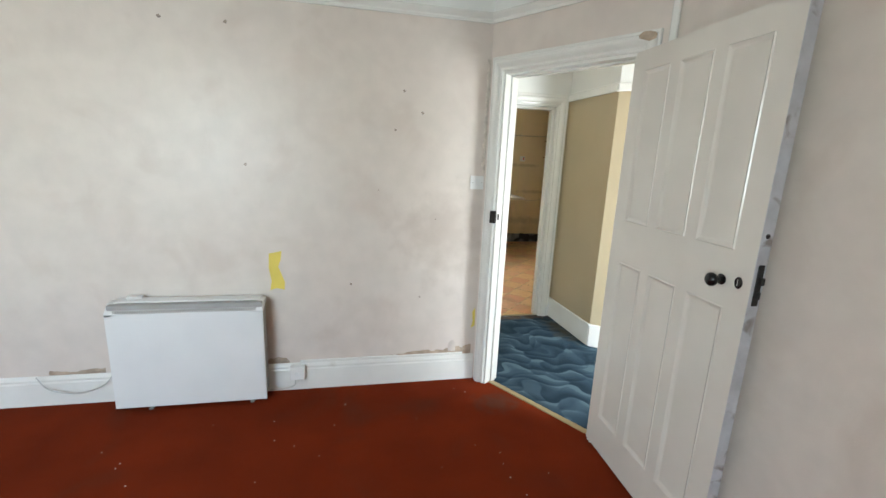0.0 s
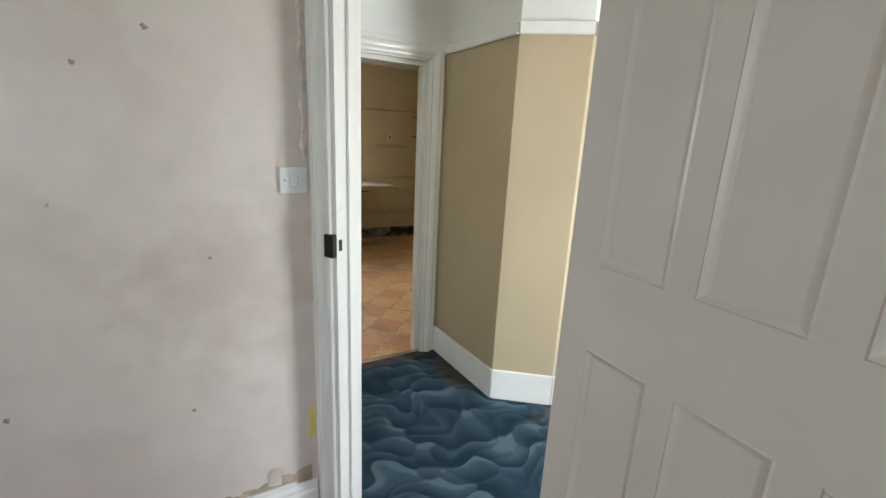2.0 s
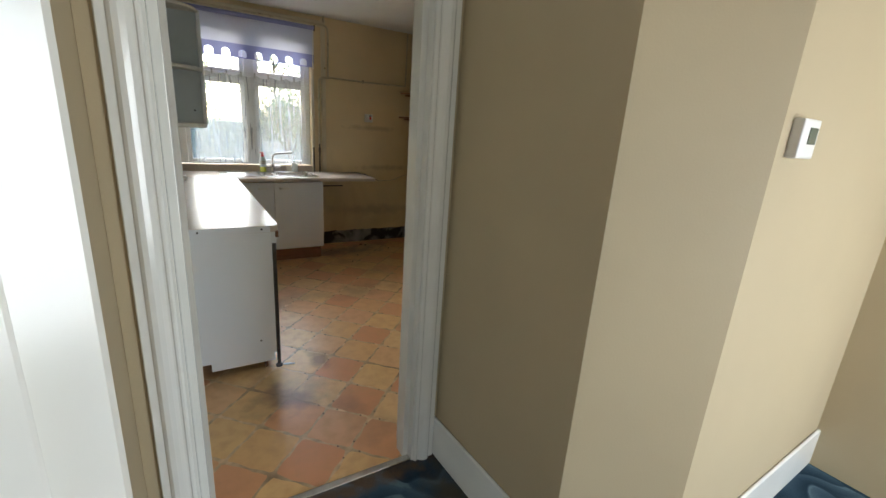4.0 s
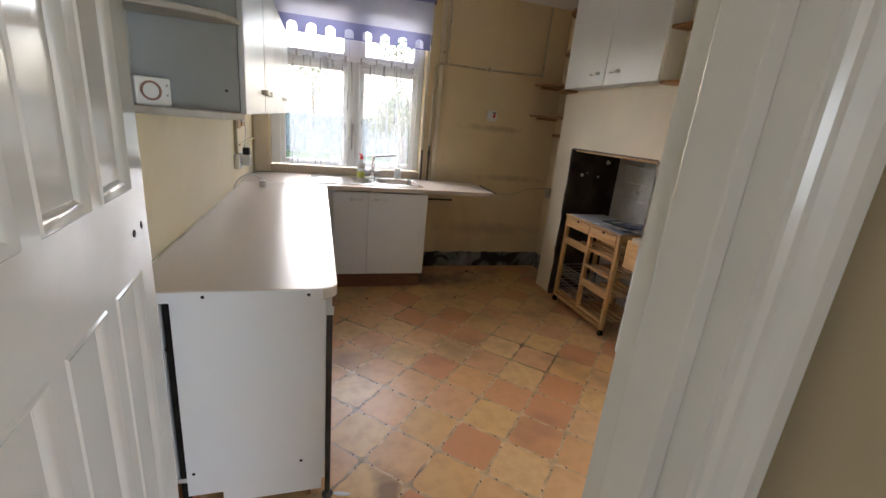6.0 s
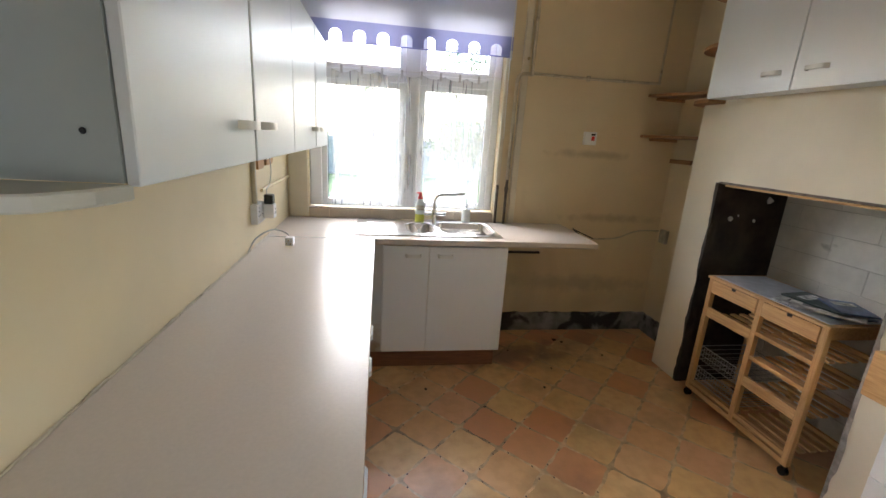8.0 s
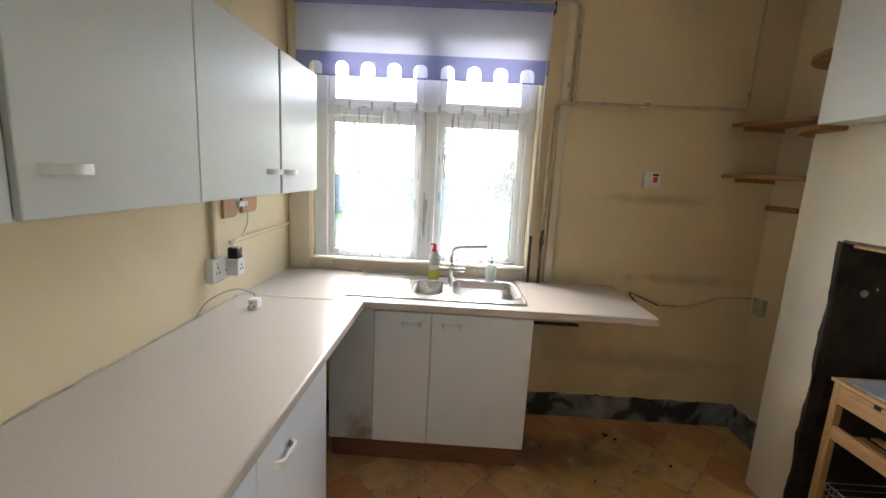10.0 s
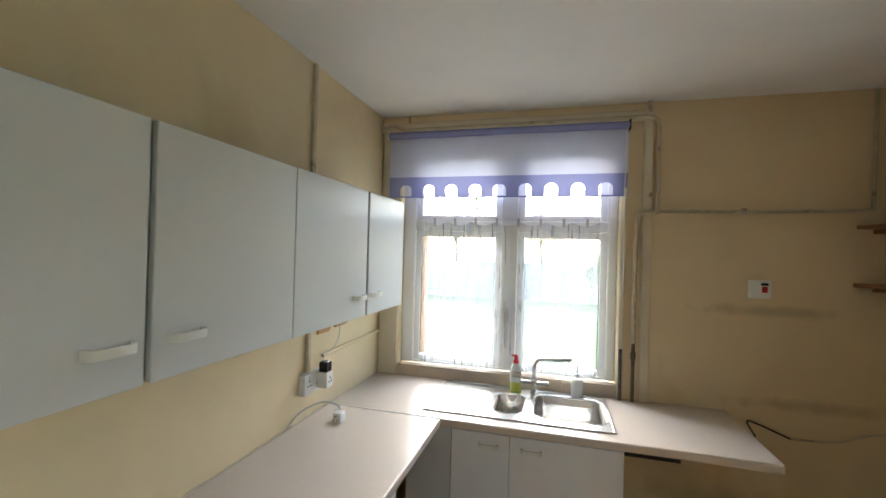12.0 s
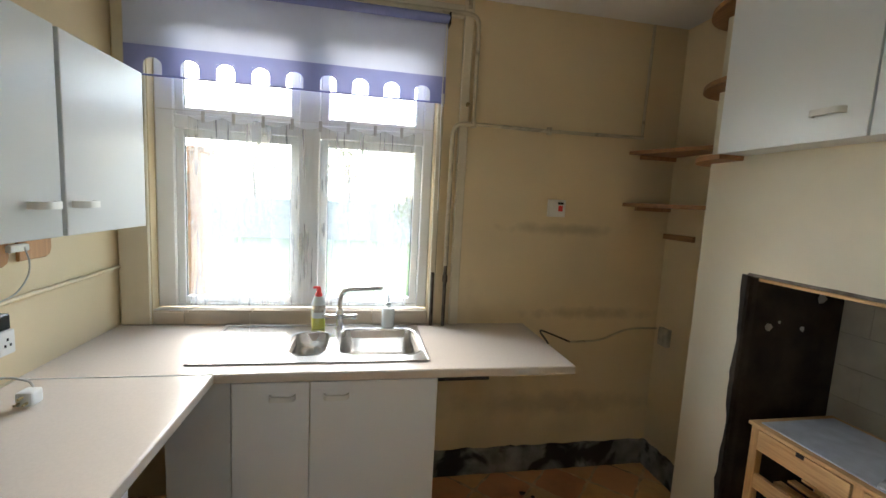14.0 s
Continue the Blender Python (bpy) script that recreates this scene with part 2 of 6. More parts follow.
# ---- mesh helpers ----
def box(bm, x0, x1, y0, y1, z0, z1, bev=0.0, seg=1):
    """An axis-aligned block with eased edges."""
    v = [bm.verts.new((x, y, z)) for x in (x0, x1) for y in (y0, y1) for z in (z0, z1)]
    f = [bm.faces.new([v[i] for i in q]) for q in ((0, 1, 3, 2), (4, 6, 7, 5), (0, 4, 5, 1), (2, 3, 7, 6), (0, 2, 6, 4), (1, 5, 7, 3))]
    if bev:
        edges = {e for q in f for e in q.edges}
        bmesh.ops.bevel(bm, geom=list(edges), offset=bev, segments=seg, affect="EDGES", profile=0.6)
    return v


def prism(bm, pts, z0, z1, bev=0.0, seg=1):
    """A flat outline raised from z0 to z1."""
    lo = [bm.verts.new((x, y, z0)) for x, y in pts]
    hi = [bm.verts.new((x, y, z1)) for x, y in pts]
    f = [bm.faces.new(lo[::-1]), bm.faces.new(hi)]
    n = len(pts)
    f += [bm.faces.new((lo[i], lo[(i + 1) % n], hi[(i + 1) % n], hi[i])) for i in range(n)]
    if bev:
        bmesh.ops.bevel(bm, geom=list(set(f[1].edges) | set(f[0].edges)), offset=bev, segments=seg, affect="EDGES", profile=0.6)


def tube(bm, pts, r, seg=8, caps=True):
    """A round bar along a line of points; r may be one radius or one for each point."""
    pts = [Vector(p) for p in pts]
    rs = r if isinstance(r, (list, tuple)) else [r] * len(pts)
    rings, side = [], None
    for i, p in enumerate(pts):
        d = (pts[min(i + 1, len(pts) - 1)] - pts[max(i - 1, 0)]).normalized()
        if side is None:
            side = d.orthogonal().normalized()
        side = (side - d * side.dot(d)).normalized()
        up = d.cross(side)
        rings.append([bm.verts.new(p + (side * math.cos(2 * math.pi * k / seg) + up * math.sin(2 * math.pi * k / seg)) * rs[i]) for k in range(seg)])
    for a, b in zip(rings, rings[1:]):
        for k in range(seg):
            bm.faces.new((a[k], a[(k + 1) % seg], b[(k + 1) % seg], b[k]))
    if caps:
        bm.faces.new(rings[0][::-1])
        bm.faces.new(rings[-1])


def lathe(bm, profile, cx, cy, seg=16, sx=1.0, sy=1.0):
    """Turn a profile of (radius, height) about an upright axis."""
    rings = [[bm.verts.new((cx + sx * r * math.cos(2 * math.pi * k / seg), cy + sy * r * math.sin(2 * math.pi * k / seg), z)) for k in range(seg)] for r, z in profile]
    for a, b in zip(rings, rings[1:]):
        for k in range(seg):
            bm.faces.new((a[k], a[(k + 1) % seg], b[(k + 1) % seg], b[k]))
    bm.faces.new(rings[0][::-1])
    bm.faces.new(rings[-1])


def smooth_line(pts, n=6):
    """A smooth curve through points (Catmull-Rom)."""
    P = [Vector(p) for p in pts]
    P = [2 * P[0] - P[1]] + P + [2 * P[-1] - P[-2]]
    out = []
    for i in range(1, len(P) - 2):
        a, b, c, d = P[i - 1:i + 3]
        for k in range(n):
            t = k / n
            out.append(0.5 * (2 * b + (c - a) * t + (2 * a - 5 * b + 4 * c - d) * t * t + (3 * b - a - 3 * c + d) * t ** 3))
    return out + [P[-2]]


def mesh_of(name, bm, mat, smooth=False):
    bmesh.ops.recalc_face_normals(bm, faces=bm.faces[:])
    me = bpy.data.meshes.new(name)
    bm.to_mesh(me)
    bm.free()
    me.materials.append(mat)
    if smooth:
        me.polygons.foreach_set("use_smooth", [True] * len(me.polygons))
        me.set_sharp_from_angle(angle=radians(40))
    return me


def part(name, bm, mat, parent=None, label="", smooth=False):
    """Links a bmesh as one mesh object under a thing or a part."""
    ob = new(name, mesh_of(name, bm, mat, smooth))
    ob.parent = parent
    return tagged(ob, label)


def thing(name, at, label, category, group="", rz=0.0):
    """An empty at a thing's base, for its parts."""
    ob = new(name)
    ob.empty_display_size = 0.05
    ob.matrix_world = pose(*at, 0, 0, rz)
    return tagged(ob, label, category, group)


def solid(name, bm, mat, label, category, at=(0, 0, 0), group="", smooth=False, kind="", rz=0.0):
    """A thing of one mesh."""
    ob = new(name, mesh_of(name, bm, mat, smooth))
    ob.matrix_world = pose(*at, 0, 0, rz)
    return tagged(ob, label, category, group, kind)


def structure(name, bm, mat, label, category, m=None):
    ob = new(name, mesh_of(name, bm, mat))
    if m is not None:
        ob.matrix_world = m
    return tagged(ob, label, category, kind="structure")


def B():
    return bmesh.new()

# ---- large structure ----
H = 2.625            # ceiling height
WIN = (0.143, 1.50, 0.985, 2.44)     # kitchen window opening: x0, x1, z0, z1


def wall_run(name, x0, x1, y0, y1, z0, z1, mat, label):
    b = B()
    box(b, x0, x1, y0, y1, z0, z1)
    return structure(name, b, mat, label, "wall")


# kitchen window wall, with the opening through it
b = B()
box(b, -0.15, WIN[0], 0, 0.26, 0, H)
box(b, WIN[1], 3.35, 0, 0.26, 0, H)
box(b, WIN[0], WIN[1], 0, 0.26, 0, WIN[2] - 0.012)
box(b, WIN[0], WIN[1], 0, 0.26, WIN[3], H)
structure("wall_north", b, CREAM, "cream painted kitchen wall round a white window", "wall")
wall_run("wall_west", -0.15, 0, -3.66, 0, 0, H, CREAM, "cream painted kitchen wall behind the worktop")

# right side of the kitchen: alcove, chimney breast with a rough recess, alcove
wall_run("wall_east_alcove", 2.93, 3.35, -0.55, 0, 0, H, CREAM, "cream painted alcove wall beside the chimney breast")
# the gap is an unseen, assumed back doorway that holds an added lamp
b = B()
box(b, 3.06, 3.35, -2.85, -2.08, 0, H)
box(b, 3.06, 3.35, -3.66, -3.55, 0, H)
box(b, 3.06, 3.35, -3.55, -2.85, 2.05, H)
structure("wall_east", b, CREAM, "cream painted alcove wall above the drawer unit", "wall")
b = B()
box(b, 2.68, 3.35, -0.81, -0.55, 0, H)
box(b, 2.68, 3.35, -2.08, -1.81, 0, H)
box(b, 2.68, 3.35, -1.81, -0.81, 1.355, H)
breast = structure("chimney_breast", b, BREAST, "pale cream chimney breast with a rough-cut recess", "wall")

# kitchen door wall
KX0, KX1, KZ = 0.128, 1.003, 2.065
b = B()
box(b, -0.15, KX0, -3.795, -3.66, 0, H)
box(b, KX1, 3.35, -3.795, -3.66, 0, H)
box(b, KX0, KX1, -3.795, -3.66, KZ, H)
structure("wall_south", b, CREAM, "cream painted wall with the kitchen doorway", "wall")

# hall
RAIL = 2.108


def hall_wall(name, p, q, thick, label):
    """Upright wall whose face runs from p to q; cream below the picture rail, white above."""
    p, q = Vector(p), Vector(q)
    d = (q - p).normalized()
    n = Vector((d.y, -d.x)) * thick
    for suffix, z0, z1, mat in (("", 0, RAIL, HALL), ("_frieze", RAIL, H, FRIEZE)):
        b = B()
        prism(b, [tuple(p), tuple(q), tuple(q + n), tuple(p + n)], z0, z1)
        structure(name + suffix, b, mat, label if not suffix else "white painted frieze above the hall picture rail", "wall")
    # skirting and rail on the face
    for nm, z0, z1, t in (("baseboard", 0, 0.20, 0.016), ("picture_rail", RAIL - 0.012, RAIL + 0.05, 0.022)):
        b = B()
        m = -Vector((d.y, -d.x)) * t
        prism(b, [tuple(p + m), tuple(q + m), tuple(q), tuple(p)], z0, z1, 0.006)
        structure(nm, b, GLOSS, "white gloss " + nm.replace("_", " ") + " on the hall wall", "trim")


H1, H2 = (1.135, -4.52), (1.425, -4.74)
hall_wall("wall_hall_1", H1, (1.105, -3.795), 0.14, "shaded cream painted hall wall beside the kitchen door")
hall_wall("wall_hall_2", H2, H1, 0.14, "sunlit cream painted angled hall wall")
hall_wall("wall_hall_3", (2.75, -4.70), H2, 0.14, "sunlit cream painted hall wall with a thermostat")
hall_wall("wall_hall_4", (0.0, -3.795), (0.0, -4.80), 0.06, "cream painted hall wall")
# frieze over the kitchen door on the hall side
b = B()
box(b, 0.0, 1.105, -3.801, -3.796, KZ + 0.085, H)
structure("wall_hall_frieze", b, FRIEZE, "white painted frieze above the kitchen door", "wall")
b = B()
box(b, 1.088, 1.106, -3.801, -3.796, 0, KZ + 0.085)
box(b, 0.001, 0.05, -3.801, -3.796, 0, KZ + 0.085)
structure("wall_hall_strip", b, HALL, "cream painted strip of hall wall beside the door frame", "wall")
# hall wall with the glazed front door that lights it
b = B()
box(b, 2.75, 2.90, -6.74, -4.70, 0, H)
box(b, 0.69, 1.70, -6.74, -6.60, 0, H)
box(b, 2.50, 2.75, -6.74, -6.60, 0, H)
box(b, 1.70, 2.50, -6.74, -6.60, 2.0, H)
structure("wall_hall_5", b, HALL, "cream painted hall wall round the front door", "wall")

# bedroom: heater wall, oblique door wall, and the unseen rest
RA = 2.352
AX, AY = -0.015, -4.911
AM = Matrix.Translation((AX, AY, 0)) @ Matrix.Rotation(math.atan2(-0.848, 0.53), 4, "Z")
UE = 1.075
U0, U1, AZ, AT = 0.105, 0.925, 2.075, 0.12     # opening along the oblique wall, its height, the wall's thickness
for nm, z0, z1, mat, lab in (("wall_heater", 0, RA, PINK, "stripped pinkish lined wall with stains and nail holes"), ("wall_heater_frieze", RA, H, FRIEZE, "white painted frieze above the picture rail")):
    b = B()
    box(b, -3.75, AX, AY, AY + 0.11, z0, z1)
    structure(nm, b, mat, lab, "wall")
    b = B()
    if z0 == 0:
        box(b, 0, U0, 0, AT, 0, RA)
        box(b, U1, UE, 0, AT, 0, RA)
        box(b, U0, U1, 0, AT, AZ, RA)
    else:
        box(b, 0, UE, 0, AT, z0, z1)
    structure(nm.replace("heater", "door"), b, mat, lab.replace("with stains and nail holes", "round the bedroom door"), "wall", AM)
wall_run("wall_bedroom_1", -3.75, -3.60, -9.30, AY, 0, H, PINK, "pinkish lined bedroom wall")
wall_run("wall_bedroom_2", 0.552, 0.69, -9.30, -5.822, 0, RA, PINK, "pinkish lined bedroom wall behind the open door")
wall_run("wall_bedroom_2_frieze", 0.552, 0.69, -9.30, -5.822, RA, H, FRIEZE, "white painted frieze above the picture rail")
b = B()
box(b, -3.75, -3.55, -9.42, -9.30, 0, H)
box(b, -2.15, 0.69, -9.42, -9.30, 0, H)
box(b, -3.55, -2.15, -9.42, -9.30, 0, 0.88)
box(b, -3.55, -2.15, -9.42, -9.30, 2.32, H)
structure("wall_bedroom_3", b, PINK, "pinkish lined bedroom wall round the window", "wall")

# floors and ceilings
b = B()
box(b, -3.75, 1.30, -9.42, -4.80, -0.12, -0.012)
structure("floor_slab_bedroom", b, RAW, "concrete slab under the bedroom carpet", "floor")
b = B()
box(b, -0.15, 3.35, -3.73, 0.26, -0.12, -0.006)
structure("floor", b, RAW, "screed under the kitchen floor covering", "floor")
b = B()
box(b, -3.75, 3.50, -9.42, 0.26, H, H + 0.12)
structure("ceiling", b, CEILING, "plain white painted ceiling", "ceiling")

# ---- carpets ----
def carpet_red():
    m = material("red_brown_carpet", (0.175, 0.022, 0.004), 0.95, spec=0.1, vary=0.12, scale=3.0, bump=0.9, bump_scale=420, stain=(0.10, 0.03, 0.014), stain_scale=1.6, stain_lo=0.55, stain_hi=0.8)
    return blot(m, (0.05, -5.25, 0), (0.22, 0.16, 1), (0.075, 0.045, 0.03), 0.55, 20)


def carpet_blue():
    """Deep blue pile with pale feathery swirls."""
    m = bpy.data.materials.new("blue_swirl_carpet")
    N, L, p = nodes_of(m)
    geo = N.new("ShaderNodeNewGeometry")
    n0 = N.new("ShaderNodeTexNoise")
    n0.inputs["Scale"].default_value, n0.inputs["Detail"].default_value = 3.0, 1.0
    L.new(geo.outputs["Position"], n0.inputs["Vector"])
    mul = N.new("ShaderNodeVectorMath")
    mul.operation = "MULTIPLY_ADD"
    L.new(n0.outputs["Color"], mul.inputs[0])
    mul.inputs[1].default_value = (0.55, 0.55, 0)
    L.new(geo.outputs["Position"], mul.inputs[2])
    flat = N.new("ShaderNodeVectorMath")
    flat.operation = "MULTIPLY"
    L.new(mul.outputs[0], flat.inputs[0])
    flat.inputs[1].default_value = (5.6, 7.6, 0)
    vor = N.new("ShaderNodeTexVoronoi")
    vor.inputs["Scale"].default_value = 1.0
    vor.feature = "SMOOTH_F1"
    vor.inputs["Smoothness"].default_value = 0.22
    L.new(flat.outputs[0], vor.inputs["Vector"])
    dif = N.new("ShaderNodeVectorMath")
    dif.operation = "SUBTRACT"
    L.new(flat.outputs[0], dif.inputs[0])
    L.new(vor.outputs["Position"], dif.inputs[1])
    lean = N.new("ShaderNodeVectorMath")
    lean.operation = "DOT_PRODUCT"
    L.new(dif.outputs[0], lean.inputs[0])
    lean.inputs[1].default_value = (0.42, 0.75, 0)
    w = N.new("ShaderNodeMath")
    w.operation = "ADD"
    w.inputs[1].default_value = 0.42
    L.new(lean.outputs["Value"], w.inputs[0])
    fine = N.new("ShaderNodeTexNoise")
    fine.inputs["Scale"].default_value, fine.inputs["Detail"].default_value = 160, 3
    L.new(geo.outputs["Position"], fine.inputs["Vector"])
    add = N.new("ShaderNodeMath")
    add.operation = "MULTIPLY_ADD"
    L.new(fine.outputs["Fac"], add.inputs[0])
    add.inputs[1].default_value = 0.35
    L.new(w.outputs[0], add.inputs[2])
    ramp = N.new("ShaderNodeValToRGB")
    e = ramp.color_ramp.elements
    e[0].position, e[0].color = 0.20, (0.018, 0.036, 0.056, 1)
    e[1].position, e[1].color = 1.20, (0.10, 0.155, 0.19, 1)
    k = e.new(0.62)
    k.color = (0.036, 0.066, 0.096, 1)
    k = e.new(0.92)
    k.color = (0.065, 0.105, 0.14, 1)
    L.new(add.outputs[0], ramp.inputs["Fac"])
    L.new(ramp.outputs[0], p.inputs["Base Color"])
    p.inputs["Roughness"].default_value, p.inputs["Specular IOR Level"].default_value = 0.95, 0.1
    bp = N.new("ShaderNodeBump")
    bp.inputs["Strength"].default_value, bp.inputs["Distance"].default_value = 0.8, 0.006
    L.new(fine.outputs["Fac"], bp.inputs["Height"])
    L.new(bp.outputs["Normal"], p.inputs["Normal"])
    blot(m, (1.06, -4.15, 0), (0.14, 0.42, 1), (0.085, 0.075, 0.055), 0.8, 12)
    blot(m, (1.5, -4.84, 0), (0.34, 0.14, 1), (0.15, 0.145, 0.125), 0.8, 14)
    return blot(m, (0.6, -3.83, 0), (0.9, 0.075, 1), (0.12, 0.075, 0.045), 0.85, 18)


mid = AM @ Vector((0, 0.06, 0))
end = AM @ Vector((UE - 0.03, 0.06, 0))
b = B()
prism(b, [(-3.6, -9.3), (0.552, -9.3), (0.552, -5.82), (end.x, end.y), (mid.x, mid.y), (AX, AY), (-3.6, AY)], -0.012, 0.0)
structure("carpet_red", b, carpet_red(), "worn red-brown carpet with pale flecks and a grey stain", "carpet")
b = B()
prism(b, [(mid.x + 0.02, mid.y), (end.x, end.y), (0.69, -6.6), (2.75, -6.6), (2.75, -4.70), (1.425, -4.74), (1.135, -4.52), (1.105, -3.795), (0.0, -3.795), (0.0, -4.86)], -0.014, -0.001)
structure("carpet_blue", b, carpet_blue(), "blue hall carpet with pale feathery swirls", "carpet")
b = B()
box(b, U0, U1, 0.035, 0.075, -0.004, 0.006, 0.003)
structure("threshold_strip", b, BRASS, "dull tan threshold strip between the carpets", "trim", AM)
b = B()
box(b, KX0, KX1, -3.80, -3.765, -0.004, 0.007, 0.003)
structure("door_bar", b, STEEL, "metal door bar between carpet and vinyl", "trim")


# ---- doors and their frames ----
def moulded(b, u0, u1, z0, z1, y, d, w=0.021, deep=1.0):
    """Four sloped beads round a sunk panel; d is the way the face looks, +1 or -1."""
    def ring(a, yy):
        return [b.verts.new(p) for p in ((u0 + a, yy, z0 + a), (u1 - a, yy, z0 + a), (u1 - a, yy, z1 - a), (u0 + a, yy, z1 - a))]
    rings = [ring(0, y), ring(0.004, y + 0.004 * d), ring(w * 0.55, y - 0.001 * d), ring(w * 0.85, y - 0.005 * d * deep), ring(w, y - 0.0065 * d * deep), ring(w + 0.002, y - 0.02 * d)]
    for r, s in zip(rings, rings[1:]):
        for i in range(4):
            b.faces.new((r[i], r[(i + 1) % 4], s[(i + 1) % 4], s[i]))


def door_leaf(name, m, w, h, t, panels, paint, label, deep=1.0, bead=0.021):
    """A panelled leaf: x from the hinge, y through its thickness, z up."""
    ob = thing(name, (0, 0, 0), label, "door")
    ob.matrix_world = m
    b = B()
    us = sorted({0, w, *[v for q in panels for v in q[:2]]})
    zs = sorted({0, h, *[v for q in panels for v in q[2:]]})
    holes = [tuple(q) for q in panels]
    for a, c in zip(us, us[1:]):
        for lo, hi in zip(zs, zs[1:]):
            if not any(q[0] <= a and c <= q[1] and q[2] <= lo and hi <= q[3] for q in holes):
                box(b, a, c, 0, t, lo, hi)
    bmesh.ops.remove_doubles(b, verts=b.verts[:], dist=0.0005)
    part("leaf", b, paint, ob)
    for q in panels:
        b = B()
        box(b, q[0], q[1], 0.007 * deep, t - 0.007 * deep, q[2], q[3])
        p = part("panel", b, paint, ob)
        b = B()
        moulded(b, *q, 0.0, -1, bead, deep)
        moulded(b, *q, t, 1, bead, deep)
        part("moulding", b, paint, p, smooth=True)
    return ob


# bedroom door: hinged on the oblique wall, swung well back into the room
hinge = Vector((0.4615, -5.668, 0.012))
DA = Matrix.Translation(hinge) @ Matrix.Rotation(radians(-92.0), 4, "Z")
doorA = door_leaf("door_1", DA, 0.830, 2.055, 0.042, [(u, v, lo, hi) for u, v in ((0.092, 0.265), (0.323, 0.500), (0.560, 0.740)) for lo, hi in ((0.19, 1.064), (1.270, 1.965))], DOORPAINT, "open six-panel cream-white bedroom door with black knob")
tagged(doorA, kind="structure")


def knob_set(door, u, z, y, d, parent_name="door_knob"):
    b = B()
    prof = [(0.018, 0), (0.020, 0.004), (0.009, 0.008), (0.008, 0.022), (0.014, 0.028), (0.022, 0.035), (0.025, 0.043), (0.024, 0.050), (0.017, 0.057), (0.006, 0.060)]
    rings = []
    for r, hgt in prof:
        rings.append([b.verts.new((u + r * math.cos(k * math.pi / 8), y + d * hgt, z + r * math.sin(k * math.pi / 8))) for k in range(16)])
    for r, s in zip(rings, rings[1:]):
        for k in range(16):
            b.faces.new((r[k], r[(k + 1) % 16], s[(k + 1) % 16], s[k]))
    b.faces.new(rings[-1])
    part(parent_name, b, BLACK, door, "round black door knob", smooth=True)


knob_set(doorA, 0.713, 1.158, 0.0, -1)
b = B()
for k in range(1):
    prof = [(0.021, 0.0), (0.021, 0.003), (0.016, 0.005)]
    rings = [[b.verts.new((0.782 + r * 0.72 * math.cos(i * math.pi / 8), -hh, 1.165 + r * math.sin(i * math.pi / 8))) for i in range(16)] for r, hh in prof]
    for r, s in zip(rings, rings[1:]):
        for i in range(16):
            b.faces.new((r[i], r[(i + 1) % 16], s[(i + 1) % 16], s[i]))
    b.faces.new(rings[-1])
esc = part("escutcheon", b, BLACK, doorA, "oval black keyhole plate")
b = B()
box(b, 0.7805, 0.7835, -0.0062, -0.004, 1.155, 1.178)
part("keyhole", b, CHROME, esc)
b = B()
box(b, 0.8295, 0.832, 0.0, 0.042, 0.005, 2.05)
part("edge", b, WORN, doorA, "chipped bluish-white leading edge")
b = B()
box(b, 0.831, 0.837, 0.010, 0.032, 1.10, 1.24, 0.002)
box(b, 0.835, 0.851, 0.014, 0.028, 1.175, 1.20, 0.002)
box(b, 0.835, 0.845, 0.014, 0.028, 1.125, 1.15, 0.002)
part("latch", b, IRON, doorA, "rusty iron mortice latch plate")
b = B()
lathe(b, [(0.008, 0), (0.008, 0.003)], 0, 0, 10)
bmesh.ops.transform(b, verts=b.verts[:], matrix=Matrix.Translation((0.831, 0.021, 1.335)) @ Matrix.Rotation(radians(90), 4, "Y"))
part("bolt_hole", b, NAIL, doorA)

# kitchen door: swung into the kitchen against the end of the worktop
kh = Vector((0.1925, -3.690, 0.012))
kt = Vector((0.115, -2.820, 0.012))
DK = Matrix.Translation(kh) @ Matrix.Rotation(math.atan2(kt.y - kh.y, kt.x - kh.x), 4, "Z")
doorK = door_leaf("door_2", DK, 0.873, 2.035, 0.042, [(u, v, lo, hi) for u, v in ((0.090, 0.274), (0.332, 0.522), (0.578, 0.766)) for lo, hi in ((0.19, 1.030), (1.233, 1.945))], KDOORPAINT, "open six-panel glossy white kitchen door without handle", 1.9, 0.028)
tagged(doorK, kind="structure")
b = B()
for u, z, r in ((0.749, 1.128, 0.0095), (0.812, 1.134, 0.0060)):
    n0 = len(b.verts)
    lathe(b, [(r, 0), (r, 0.002)], 0, 0, 12, 1.0, 1.6 if r < 0.008 else 1.0)
    vs = b.verts[:][n0:]
    bmesh.ops.transform(b, verts=vs, matrix=Matrix.Translation((u, -0.0005, z)) @ Matrix.Rotation(radians(90), 4, "X"))
part("spindle_hole", b, NAIL, doorK, "dark bare spindle hole")


